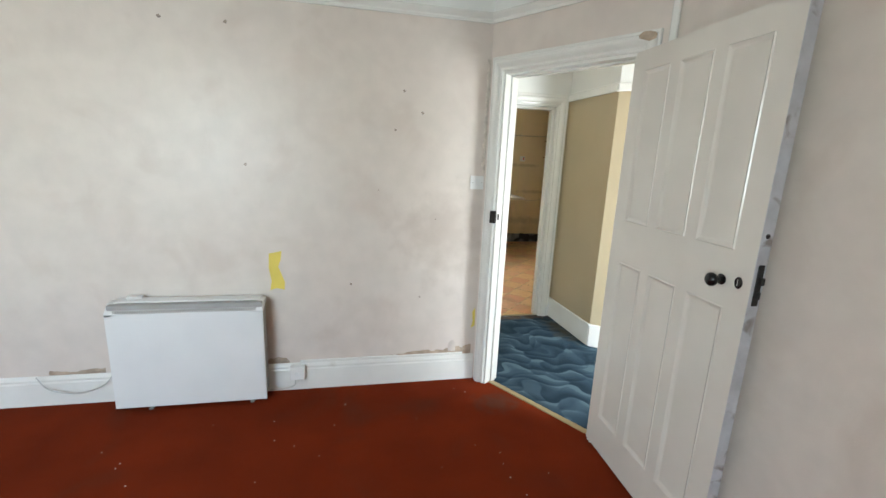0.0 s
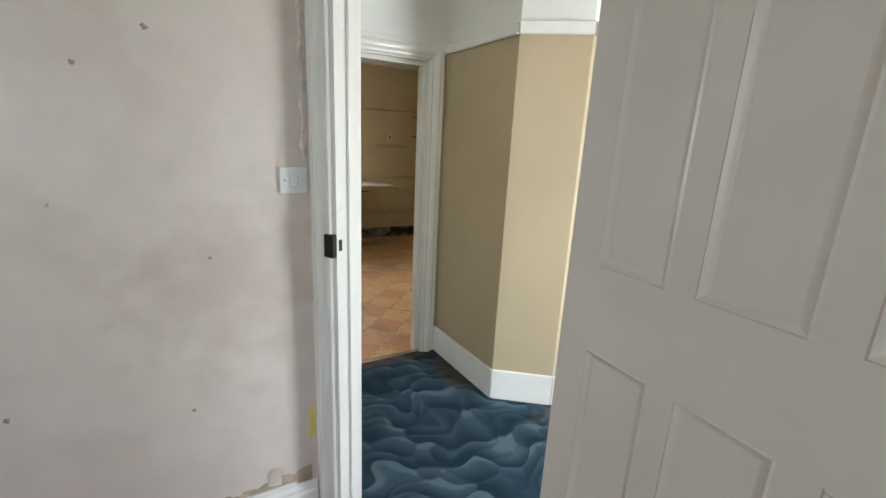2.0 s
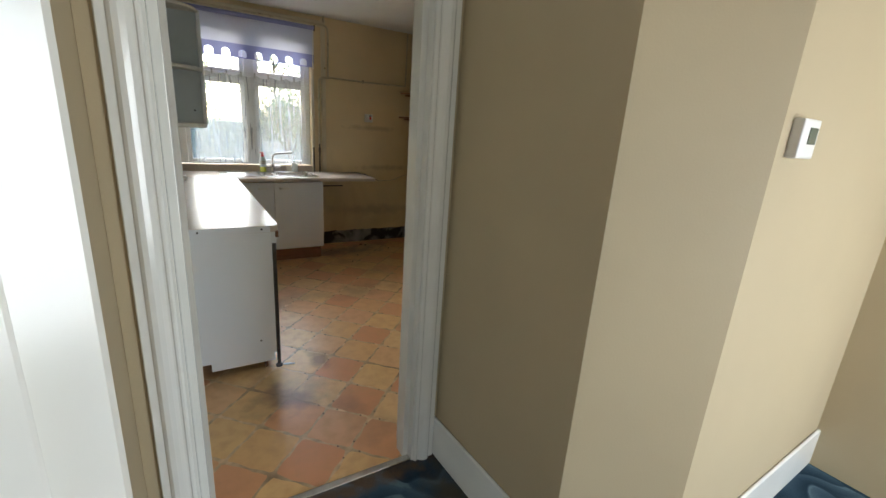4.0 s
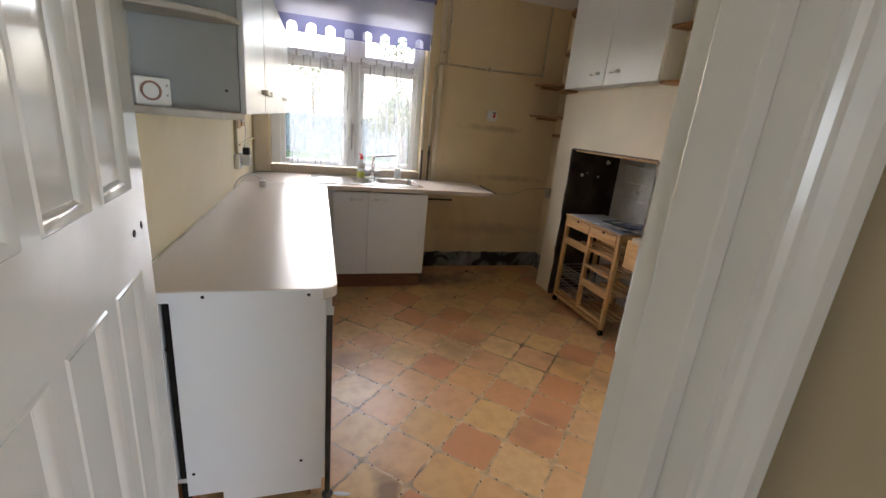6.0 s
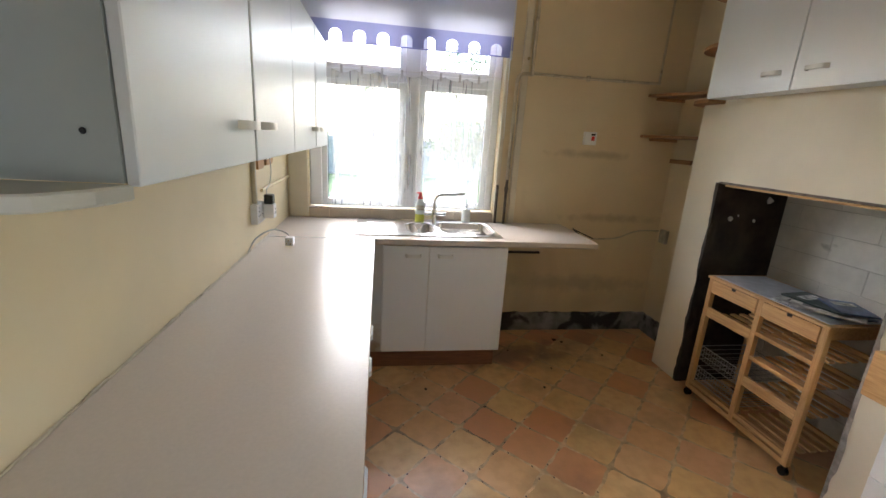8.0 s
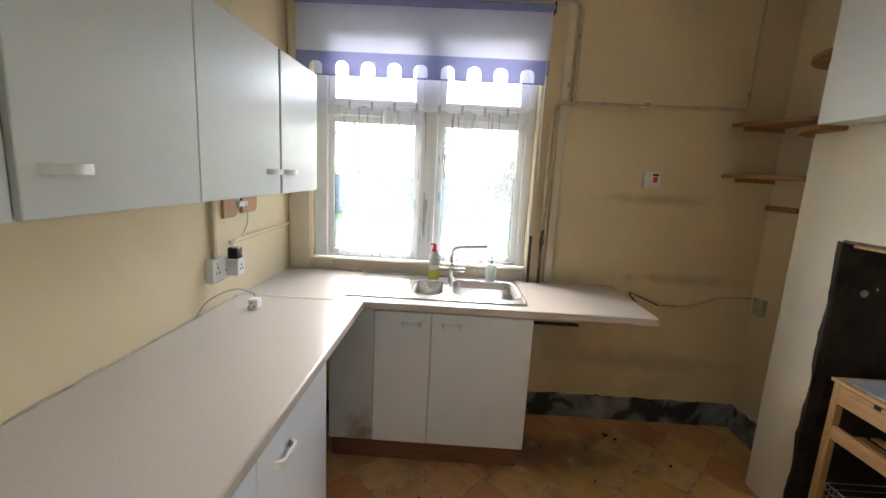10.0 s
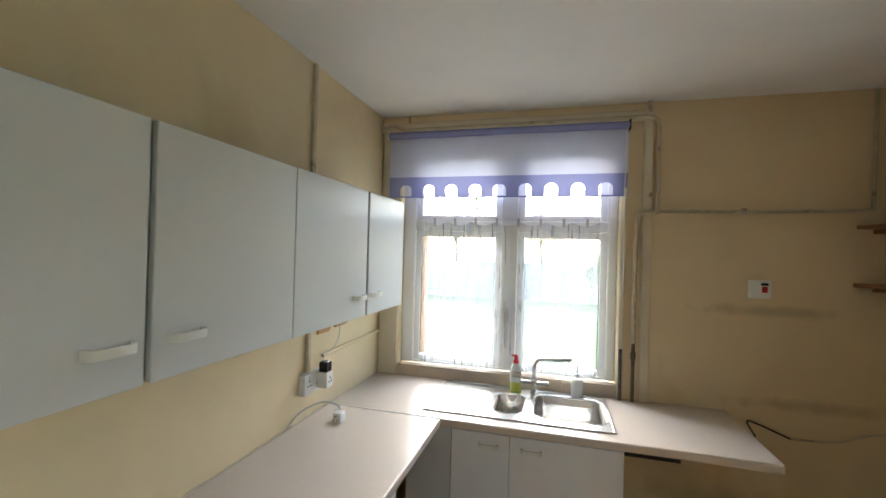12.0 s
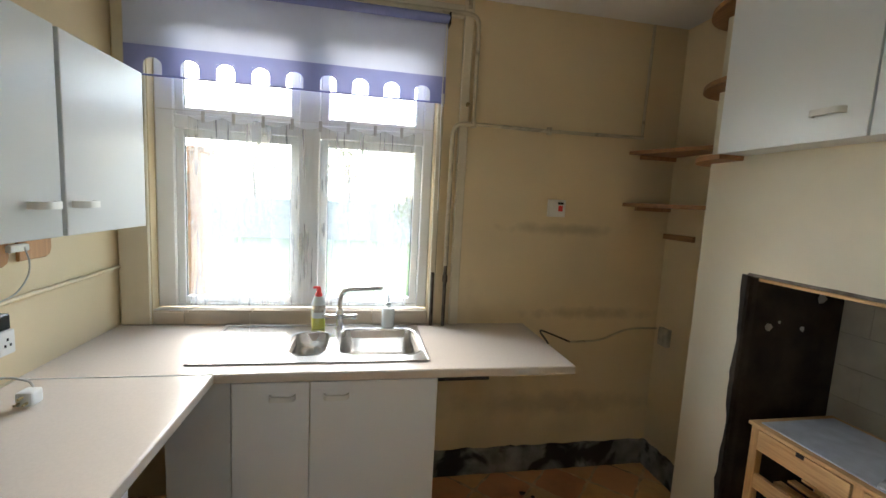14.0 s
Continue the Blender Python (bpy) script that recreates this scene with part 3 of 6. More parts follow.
def architrave(name, m, u0, u1, z, y, d, w=0.085, label="white gloss moulded door architrave"):
    """Moulded casing on three sides; y is the wall's face, d the way it looks."""
    b = B()
    steps = ((0.0, 0.010), (0.006, 0.016), (0.012, 0.017), (0.016, 0.012), (0.022, 0.013), (0.034, 0.024), (0.048, 0.029), (0.062, 0.028), (0.070, 0.022), (0.074, 0.016), (w - 0.003, 0.016), (w, 0.012))
    def ring(a, hgt):
        yy = y + d * hgt
        return [(u0 - a, yy, 0), (u0 - a, yy, z + a), (u1 + a, yy, z + a), (u1 + a, yy, 0)]
    prof = [(0.0, 0.0)] + [(a, hgt) for a, hgt in steps] + [(w, 0.0)]
    rows = [[b.verts.new(p) for p in ring(a, hgt)] for a, hgt in prof]
    for r, s in zip(rows, rows[1:]):
        for i in range(3):
            b.faces.new((r[i], r[i + 1], s[i + 1], s[i]))
    return structure(name, b, GLOSS, label, "trim", m)


def lining(name, m, u0, u1, z, y0, y1, stop, label, proud=0.012, deep=0.04):
    """Door lining inside the opening, with a stop bead."""
    b = B()
    t = 0.022
    box(b, u0, u0 + t, y0, y1, 0, z)
    box(b, u1 - t, u1, y0, y1, 0, z)
    box(b, u0 + t, u1 - t, y0, y1, z - t, z)
    box(b, u0 + t, u0 + t + proud, stop, stop + deep, 0, z - t, 0.003, 2)
    box(b, u1 - t - proud, u1 - t, stop, stop + deep, 0, z - t, 0.003, 2)
    box(b, u0 + t + proud, u1 - t - proud, stop, stop + deep, z - t - proud, z - t, 0.003, 2)
    return structure(name, b, GLOSS, label, "door frame", m)


architrave("architrave_bedroom", AM, U0 + 0.006, U1 - 0.006, AZ - 0.006, 0, -1, 0.088)
architrave("architrave_bedroom_hall", AM, U0 + 0.006, U1 - 0.006, AZ - 0.006, AT, 1, 0.088)
lining("door_frame_bedroom", AM, U0 - 0.001, U1 + 0.001, AZ + 0.001, -0.003, AT + 0.003, 0.05, "white gloss bedroom door frame with worn edges")
architrave("architrave_kitchen_hall", None, KX0 + 0.012, KX1 - 0.012, KZ - 0.012, -3.801, -1, 0.098)
architrave("architrave_kitchen", None, KX0 + 0.006, KX1 - 0.006, KZ - 0.006, -3.66, 1, 0.085)
lining("door_frame_kitchen", None, KX0 - 0.001, KX1 + 0.001, KZ + 0.001, -3.805, -3.645, -3.768, "white gloss kitchen door frame", 0.026, 0.066)
b = B()
box(b, U0 - 0.020, U0 + 0.022, -0.024, -0.002, 1.145, 1.225, 0.003)
box(b, U0 + 0.021, U0 + 0.0230, 0.006, 0.022, 1.165, 1.205, 0.0008)
ob = solid("strike_plate", b, IRON, "black iron strike plate on the white door frame", "lock")
ob.matrix_world = AM

# ---- bedroom skirting, rail and fittings ----
def skirting(name, m, u0, u1, y, d, h=0.185, mat=GLOSS, label="white gloss skirting board", z=0.0):
    b = B()
    prof = [(0, 0), (0.018, 0), (0.018, h - 0.045), (0.013, h - 0.035), (0.015, h - 0.022), (0.009, h - 0.006), (0.004, h), (0, h)]
    ends = [[b.verts.new((u, y + d * a, z + c)) for a, c in prof] for u in (u0, u1)]
    n = len(prof)
    for i in range(n - 1):
        b.faces.new((ends[0][i], ends[0][i + 1], ends[1][i + 1], ends[1][i]))
    b.faces.new(ends[0])
    b.faces.new(ends[1][::-1])
    return structure(name, b, mat, label, "baseboard", m)


skirting("baseboard", None, -3.6, AX - 0.005, AY, -1, label="white gloss skirting board below stained wall")


def rail(name, m, u0, u1, y, d, z):
    b = B()
    prof = [(0, 0), (0.012, 0.0), (0.016, 0.012), (0.012, 0.02), (0.030, 0.04), (0.034, 0.05), (0.028, 0.056), (0, 0.058)]
    ends = [[b.verts.new((u, y + d * a, z + c)) for a, c in prof] for u in (u0, u1)]
    for i in range(len(prof) - 1):
        b.faces.new((ends[0][i], ends[0][i + 1], ends[1][i + 1], ends[1][i]))
    b.faces.new(ends[0])
    b.faces.new(ends[1][::-1])
    return structure(name, b, GLOSS, "white gloss picture rail", "trim", m)


rail("picture_rail", None, -3.6, AX, AY, -1, RA)
rail("picture_rail", AM, 0, UE, 0, -1, RA)
skirting("baseboard", Matrix.Translation((0.552, 0, 0)) @ Matrix.Rotation(radians(90), 4, "Z"), -9.3, -6.62, 0, 1)
rail("picture_rail", Matrix.Translation((0.552, 0, 0)) @ Matrix.Rotation(radians(90), 4, "Z"), -9.3, -5.822, 0, 1, RA)
# painted upright conduit past the door head
b = B()
box(b, UE - 0.035, UE - 0.003, -0.022, 0, 2.0, RA, 0.004)
ob = solid("conduit", b, GLOSS, "white painted upright conduit beside the door head", "conduit")
ob.matrix_world = AM


def heater():
    """A storage heater on two small feet."""
    w, h, d = 0.835, 0.655, 0.115
    ob = thing("storage_heater", (-2.222, AY - 0.145, 0), "white slimline storage heater with grey top grille", "heater")
    b = B()
    box(b, 0, w, 0, 0.018, 0.022, h - 0.045, 0.004, 2)
    part("front_panel", b, HEATER, ob)
    b = B()
    box(b, 0.006, w - 0.006, 0.018, d, 0.045, h, 0.004)
    part("body", b, material("heater_side_grey", (0.34, 0.33, 0.31), 0.5), ob, "grey steel body")
    b = B()
    v = [b.verts.new(p) for p in ((0.04, 0.004, h - 0.048), (w - 0.04, 0.004, h - 0.048), (w - 0.04, 0.05, h + 0.001), (0.04, 0.05, h + 0.001))]
    b.faces.new(v)
    v2 = [b.verts.new(p.co - Vector((0, -0.004, 0.006))) for p in v]
    b.faces.new(v2[::-1])
    for i in range(4):
        b.faces.new((v[i], v2[i], v2[(i + 1) % 4], v[(i + 1) % 4]))
    g = part("grille", b, GREYMETAL, ob, "grey slotted outlet grille")
    b = B()
    for i in range(60):
        x = 0.05 + i * (w - 0.10) / 59
        n0 = len(b.verts)
        box(b, x, x + 0.003, 0, 0.062, -0.002, 0.002)
        bmesh.ops.transform(b, verts=b.verts[:][n0:], matrix=Matrix.Translation((0, 0.003, h - 0.046)) @ Matrix.Rotation(radians(46.5), 4, "X"))
    part("fins", b, HEATER, g)
    for x0, x1 in ((0.0, 0.04), (w - 0.04, w)):
        b = B()
        v = [(0.0, h - 0.048), (0.05, h + 0.003), (d, h + 0.003), (d, h - 0.02), (0.0, h - 0.06)]
        a = [b.verts.new((x0, y, z)) for y, z in v]
        c = [b.verts.new((x1, y, z)) for y, z in v]
        b.faces.new(a)
        b.faces.new(c[::-1])
        for i in range(5):
            b.faces.new((a[i], a[(i + 1) % 5], c[(i + 1) % 5], c[i]))
        part("end_cap", b, HEATER, ob)
    b = B()
    box(b, 0.03, w - 0.02, 0.05, d + 0.01, h + 0.002, h + 0.012, 0.003)
    part("top_plate", b, HEATER, ob)
    b = B()
    box(b, 0.08, 0.16, 0.085, d + 0.012, h + 0.012, h + 0.028, 0.004)
    part("control", b, PLASTIC, ob)
    for x in (0.17, w - 0.10):
        b = B()
        box(b, x, x + 0.022, 0.005, 0.10, 0.0, 0.012, 0.002)
        box(b, x, x + 0.022, 0.025, 0.045, 0.010, 0.047, 0.002)
        part("foot", b, GREYMETAL, ob)
    return ob


heater()


def fused_spur(at, m=None):
    ob = thing("fused_spur", at, "white fused spur switch on the skirting board", "socket")
    b = B()
    box(b, -0.045, 0.045, -0.045, 0, -0.045, 0.045, 0.005, 2)
    part("plate", b, PLASTIC, ob)
    b = B()
    box(b, -0.012, 0.012, -0.049, -0.044, -0.012, 0.014, 0.002)
    part("rocker", b, HEATER, ob)
    return ob


fused_spur((-1.215, AY - 0.018, 0.135))
b = B()
tube(b, smooth_line([(-1.225, AY - 0.045, 0.092), (-1.235, AY - 0.05, 0.05), (-1.29, AY - 0.05, 0.03), (-1.38, AY - 0.07, 0.04)]), 0.004)
solid("cable", b, CABLE, "grey flex from the spur to the heater", "cable", smooth=True)
b = B()
tube(b, smooth_line([(-2.26, AY - 0.03, 0.21), (-2.32, AY - 0.045, 0.13), (-2.45, AY - 0.05, 0.085), (-2.60, AY - 0.05, 0.12), (-2.66, AY - 0.045, 0.20)]), 0.0035)
solid("cable", b, CABLE, "loose grey flex hanging over the skirting", "cable", smooth=True)
b = B()
box(b, -1.20, -0.10, AY - 0.014, AY, 0.185, 0.203, 0.002)
solid("cable_trunking", b, GLOSS, "white cable trunking along the skirting top", "trunking")


def light_switch(m, label, w=0.146, h=0.086):
    ob = thing("light_switch", (0, 0, 0), label, "switch")
    ob.matrix_world = m
    b = B()
    box(b, 0, w, -0.010, 0, -h / 2, h / 2, 0.003, 2)
    part("plate", b, PLASTIC, ob)
    b = B()
    box(b, w / 2 - 0.014, w / 2 + 0.014, -0.015, -0.009, -0.020, 0.020, 0.002)
    part("rocker", b, HEATER, ob)
    for s in (0.014, w - 0.014):
        b = B()
        n0 = len(b.verts)
        lathe(b, [(0.0035, 0), (0.003, 0.002)], 0, 0, 8)
        bmesh.ops.transform(b, verts=b.verts[:], matrix=Matrix.Translation((s, -0.010, 0)) @ Matrix.Rotation(radians(90), 4, "X"))
        part("screw", b, STEEL, ob)
    return ob


light_switch(pose(-0.109, AY, 1.397), "white light switch on the stained wall beside the door frame", 0.088, 0.086)


def flat_patch(name, pts, at, mat, label, category, t=0.002, m=None):
    """A thin torn patch on an upright face; pts are (along, up)."""
    b = B()
    lo = [b.verts.new((u, 0, z)) for u, z in pts]
    hi = [b.verts.new((u, -t, z)) for u, z in pts]
    b.faces.new(lo)
    b.faces.new(hi[::-1])
    n = len(pts)
    for i in range(n):
        b.faces.new((lo[i], lo[(i + 1) % n], hi[(i + 1) % n], hi[i]))
    ob = solid(name, b, mat, label, category, at)
    if m is not None:
        ob.matrix_world = m @ Matrix.Translation(at)
    return ob


flat_patch("paper_scrap", [(0, 0), (0.01, 0.06), (-0.004, 0.14), (0.0, 0.235), (0.05, 0.245), (0.075, 0.25), (0.066, 0.19), (0.052, 0.15), (0.07, 0.10), (0.088, 0.05), (0.085, 0.0), (0.04, 0.012)], (-1.365, AY, 0.69), YELLOW, "torn scrap of yellow paper on the wall", "paper scrap")
flat_patch("paper_scrap", [(0, 0), (0.012, 0.05), (0.006, 0.12), (0.025, 0.15), (0.028, 0.02)], (-0.047, AY, 0.38), YELLOW, "thin torn strip of yellow paper by the door frame", "paper scrap")
for x, z, r in ((-1.857, 2.213, 0.010), (-1.531, 2.216, 0.010), (-0.435, 1.809, 0.008), (-0.55, 1.93, 0.008), (-1.47, 1.46, 0.009), (-0.60, 1.70, 0.007), (-0.87, 0.72, 0.008), (-0.42, 0.62, 0.006), (-0.33, 1.15, 0.005), (-0.70, 1.33, 0.005)):
    b = B()
    n = 9
    vs = [b.verts.new((r * (1 + 0.35 * math.sin(3 * k + x * 9)) * math.cos(2 * math.pi * k / n), 0, r * (1 + 0.3 * math.cos(2 * k + z * 7)) * math.sin(2 * math.pi * k / n))) for k in range(n)]
    f = b.faces.new(vs)
    g = bmesh.ops.extrude_face_region(b, geom=[f])
    bmesh.ops.translate(b, verts=[v for v in g["geom"] if isinstance(v, bmesh.types.BMVert)], vec=(0, -0.0015, 0))
    solid("nail_hole", b, MARK, "brown filled nail hole in the lined wall", "nail hole", (x, AY, z), "nail holes")

def torn_strip(name, pts, mat, label, seed, jag):
    """A ragged strip lying on the heater wall; pts are (x, lower z, upper z)."""
    r = random.Random(seed)
    b = B()
    rows = []
    for (x0, a0, c0), (x1, a1, c1) in zip(pts, pts[1:]):
        n = 8
        for k in range(n):
            t = k / n
            a, c = a0 + (a1 - a0) * t, c0 + (c1 - c0) * t
            rows.append([b.verts.new((x0 + (x1 - x0) * t, AY - 0.0005, a)), b.verts.new((x0 + (x1 - x0) * t, AY - 0.003 - r.uniform(0, 0.003), (a + c) / 2)), b.verts.new((x0 + (x1 - x0) * t + r.uniform(-jag, jag), AY - 0.0004, c + r.uniform(-jag, jag)))])
    for p, q in zip(rows, rows[1:]):
        for k in range(2):
            b.faces.new((p[k], q[k], q[k + 1], p[k + 1]))
    return solid(name, b, mat, label, "torn paper")


torn_strip("torn_paper", [(-0.95, 0.186, 0.192), (-0.60, 0.186, 0.205), (-0.40, 0.186, 0.225), (-0.25, 0.186, 0.222), (-0.18, 0.186, 0.245), (-0.10, 0.186, 0.240), (-0.03, 0.186, 0.265)], TORN, "torn brown paper edge along the skirting", 2, 0.008)
torn_strip("torn_paper", [(-1.40, 0.186, 0.215), (-1.32, 0.186, 0.235), (-1.26, 0.186, 0.20)], TORN, "torn brown paper edge beside the heater", 5, 0.006)
torn_strip("torn_paper", [(-2.62, 0.186, 0.215), (-2.50, 0.186, 0.20), (-2.30, 0.186, 0.225)], TORN, "torn brown paper edge beside the heater", 6, 0.006)
# a lifted curl of paper near the door
b = B()
cols = []
for i in range(7):
    t = i / 6
    cols.append([b.verts.new((-0.205 + 0.05 * t, AY - 0.002 - 0.018 * math.sin(t * 2.2) * (0.4 + 0.6 * v), 0.215 + 0.09 * v * (0.55 + 0.45 * math.sin(t * 3.0)))) for v in (0, 0.5, 1)])
for p, q in zip(cols, cols[1:]):
    for k in range(2):
        b.faces.new((p[k], q[k], q[k + 1], p[k + 1]))
solid("paper_curl", b, PINK, "curled flap of peeling lining paper", "torn paper", smooth=True)
# cream filler beside the door frame, above the switch
b = B()
r = random.Random(9)
rows = []
for i in range(40):
    z = 1.46 + 0.69 * i / 39
    w = 0.010 + 0.012 * abs(math.sin(i * 0.43)) + r.uniform(0, 0.006)
    rows.append([b.verts.new((-0.017 - w, AY - 0.0005, z)), b.verts.new((-0.020 - w * 0.5, AY - 0.005 - r.uniform(0, 0.003), z)), b.verts.new((-0.0155, AY - 0.003, z))])
for p, q in zip(rows, rows[1:]):
    for k in range(2):
        b.faces.new((p[k], q[k], q[k + 1], p[k + 1]))
solid("filler_bead", b, FILLER, "rough cream filler bead beside the door frame", "filler")
# chipped paint at the door head's end
b = B()
r = random.Random(4)
vs = [b.verts.new((U1 + 0.03 + 0.05 * math.cos(k * 0.7) * r.uniform(0.7, 1), -0.0295, AZ + 0.055 + 0.026 * math.sin(k * 0.7) * r.uniform(0.6, 1))) for k in range(9)]
f = b.faces.new(vs)
g = bmesh.ops.extrude_face_region(b, geom=[f])
bmesh.ops.translate(b, verts=[v for v in g["geom"] if isinstance(v, bmesh.types.BMVert)], vec=(0, -0.0015, 0))
ob = solid("paint_chip", b, TORN, "bare brown chip in the white door head", "paint chip")
ob.matrix_world = AM

# thermostat in the hall
ob = thing("thermostat", (1.475, -4.737, 1.47), "white wall thermostat with small dark screen", "thermostat", rz=1.5)
b = B()
box(b, 0, 0.105, -0.026, 0, 0, 0.095, 0.006, 2)
part("body", b, PLASTIC, ob)
b = B()
box(b, 0.042, 0.09, -0.028, -0.025, 0.035, 0.075, 0.001)
part("screen", b, material("lcd", (0.12, 0.14, 0.11), 0.2), ob, "dark display")

# ---- kitchen: window ----
def kitchen_window():
    x0, x1, z0, z1 = WIN
    win = thing("window_1", (x0, 0.0, z0), "white-framed four-light kitchen window above the sink", "window")
    tagged(win, kind="structure")
    W, HH = x1 - x0, z1 - z0
    y0, y1 = 0.06, 0.115
    b = B()
    box(b, 0, 0.085, y0, y1, 0, HH, 0.006)
    box(b, W - 0.055, W, y0, y1, 0, HH, 0.006)
    box(b, 0.085, W - 0.055, y0, y1, 0, 0.018, 0.004)
    box(b, 0.085, W - 0.055, y0, y1, HH - 0.06, HH, 0.006)
    box(b, 0.665, 0.77, y0 - 0.004, y1, 0.018, HH - 0.06, 0.006)
    box(b, 0.085, 0.665, y0, y1, 0.885, 0.955, 0.006)
    box(b, 0.77, W - 0.055, y0, y1, 0.885, 0.955, 0.006)
    part("window_frame", b, UPVC, win)
    for u0, u1 in ((0.085, 0.665), (0.77, W - 0.055)):
        for v0, v1 in ((0.018, 0.885), (0.955, HH - 0.06)):
            s = B()
            for q in ((u0, u0 + 0.04, v0, v1), (u1 - 0.04, u1, v0, v1), (u0 + 0.04, u1 - 0.04, v0, v0 + 0.035), (u0 + 0.04, u1 - 0.04, v1 - 0.04, v1)):
                box(s, q[0], q[1], y0 + 0.012, y1 - 0.012, q[2], q[3], 0.004)
            sash = part("sash", s, UPVC, win)
            g = B()
            box(g, u0 + 0.037, u1 - 0.037, 0.085, 0.089, v0 + 0.032, v1 - 0.037)
            pane = part("pane", g, GLASS, sash)
            pane.visible_shadow = False
            g = B()
            for q in ((u0 + 0.038, u0 + 0.044, v0 + 0.034, v1 - 0.039), (u1 - 0.044, u1 - 0.038, v0 + 0.034, v1 - 0.039)):
                box(g, q[0], q[1], 0.079, 0.084, q[2], q[3])
            part("gasket", g, BLACK, sash)
    b = B()
    box(b, 0.672, 0.69, y0 - 0.03, y0 - 0.004, 0.28, 0.40, 0.004)
    part("window_handle", b, PLASTIC, win)
    # inner sill of beige tiles
    for i in range(5):
        b = B()
        u = -0.14 + i * 0.30
        box(b, max(u, 0) + 0.0015, min(u + 0.30, W) - 0.0015, -0.008, y0, -0.014, -0.002, 0.003)
        part("sill_tile", b, SILLTILE, win)
    return win


kitchen_window()
# tiled upstand below the window, and painted timber casing round it
for i in range(6):
    b = B()
    u0, u1 = max(-0.02 + i * 0.305, 0.145), min(-0.02 + (i + 1) * 0.305, 1.50)
    box(b, u0 + 0.001, u1 - 0.001, -0.009, 0, 0.912, 0.972, 0.002)
    solid("upstand_tile", b, SILLTILE, "beige glazed tile between worktop and window sill", "tile", group="upstand tiles")
b = B()
box(b, 0.012, 0.140, -0.020, 0, 0.912, 2.52, 0.004)
box(b, 1.503, 1.535, -0.020, 0, 0.912, 2.44, 0.004)
box(b, 1.620, 1.668, -0.028, 0, 0.912, 2.605, 0.004)
box(b, 0.0, 1.62, -0.030, 0, 2.515, 2.575, 0.005)
structure("window_casing", b, WINDOWPAINT, "old cream painted timber casing beside the window", "trim")


def roller_blind():
    x0, x1, zt, zb = 0.065, 1.535, 2.485, 2.085
    ob = thing("roller_blind", (0.8, -0.055, zt), "lilac roller blind with cut-out scalloped violet hem", "blind")
    w = (x1 - x0) / 2
    b = B()
    tube(b, [(-w, 0, 0), (w, 0, 0)], 0.022, 14)
    part("roller", b, BLIND_BORDER, ob, smooth=True)
    yb = 0.024
    b = B()
    h = zt - zb
    vs = [b.verts.new(p) for p in ((-w, yb, 0.005), (w, yb, 0.005), (w, yb, -h + 0.13), (-w, yb, -h + 0.13))]
    b.faces.new(vs)
    part("cloth", b, BLIND, ob, "pale lilac cloth")
    # hem with nine arched openings
    b = B()
    n = 9
    pitch = (2 * w - 0.08) / n
    def quad(a, c, d, e):
        b.faces.new([b.verts.new(p) for p in ((a, yb - 0.001, d), (c, yb - 0.001, d), (c, yb - 0.001, e), (a, yb - 0.001, e))])
    zt1, zb1, arch = -h + 0.13, -h, -h + 0.078
    ow = 0.078
    quad(-w, w, arch, zt1)
    quad(-w, -w + 0.04 + pitch / 2 - ow / 2, zb1, arch)
    quad(w - 0.04 - pitch / 2 + ow / 2, w, zb1, arch)
    for i in range(n):
        c = -w + 0.04 + pitch * (i + 0.5)
        if i:
            quad(c - pitch + ow / 2, c - ow / 2, zb1, arch)
        for s in (-1, 1):
            for k in range(4):
                a0, a1 = math.pi / 2 * k / 4, math.pi / 2 * (k + 1) / 4
                p0 = (c + s * ow / 2 * math.cos(a0), arch - 0.032 + 0.032 * math.sin(a0))
                p1 = (c + s * ow / 2 * math.cos(a1), arch - 0.032 + 0.032 * math.sin(a1))
                b.faces.new([b.verts.new((x, yb - 0.0005, z)) for x, z in (p0, p1, (p1[0], arch), (p0[0] + s * 0.0001, arch))])
    part("hem", b, BLIND_BORDER, ob, "violet scalloped hem")
    b = B()
    tube(b, [(-w, yb - 0.003, zb1), (w, yb - 0.003, zb1)], 0.0045, 8)
    part("bottom_rod", b, BLIND_BORDER, ob)
    for s in (-1, 1):
        b = B()
        box(b, s * w - 0.004, s * w + 0.006, -0.02, 0.055, -0.03, 0.03, 0.003)
        part("bracket", b, BLACK if s > 0 else PLASTIC, ob)
    b = B()
    tube(b, smooth_line([(w - 0.012, 0.0, -0.02), (w - 0.018, 0.004, -0.42), (w - 0.01, 0.006, -0.95)]), 0.0025, 6)
    tube(b, [(w - 0.013, 0.006, -0.42), (w - 0.014, 0.006, -0.36)], 0.008, 8)
    part("cord", b, PLASTIC, ob)


roller_blind()


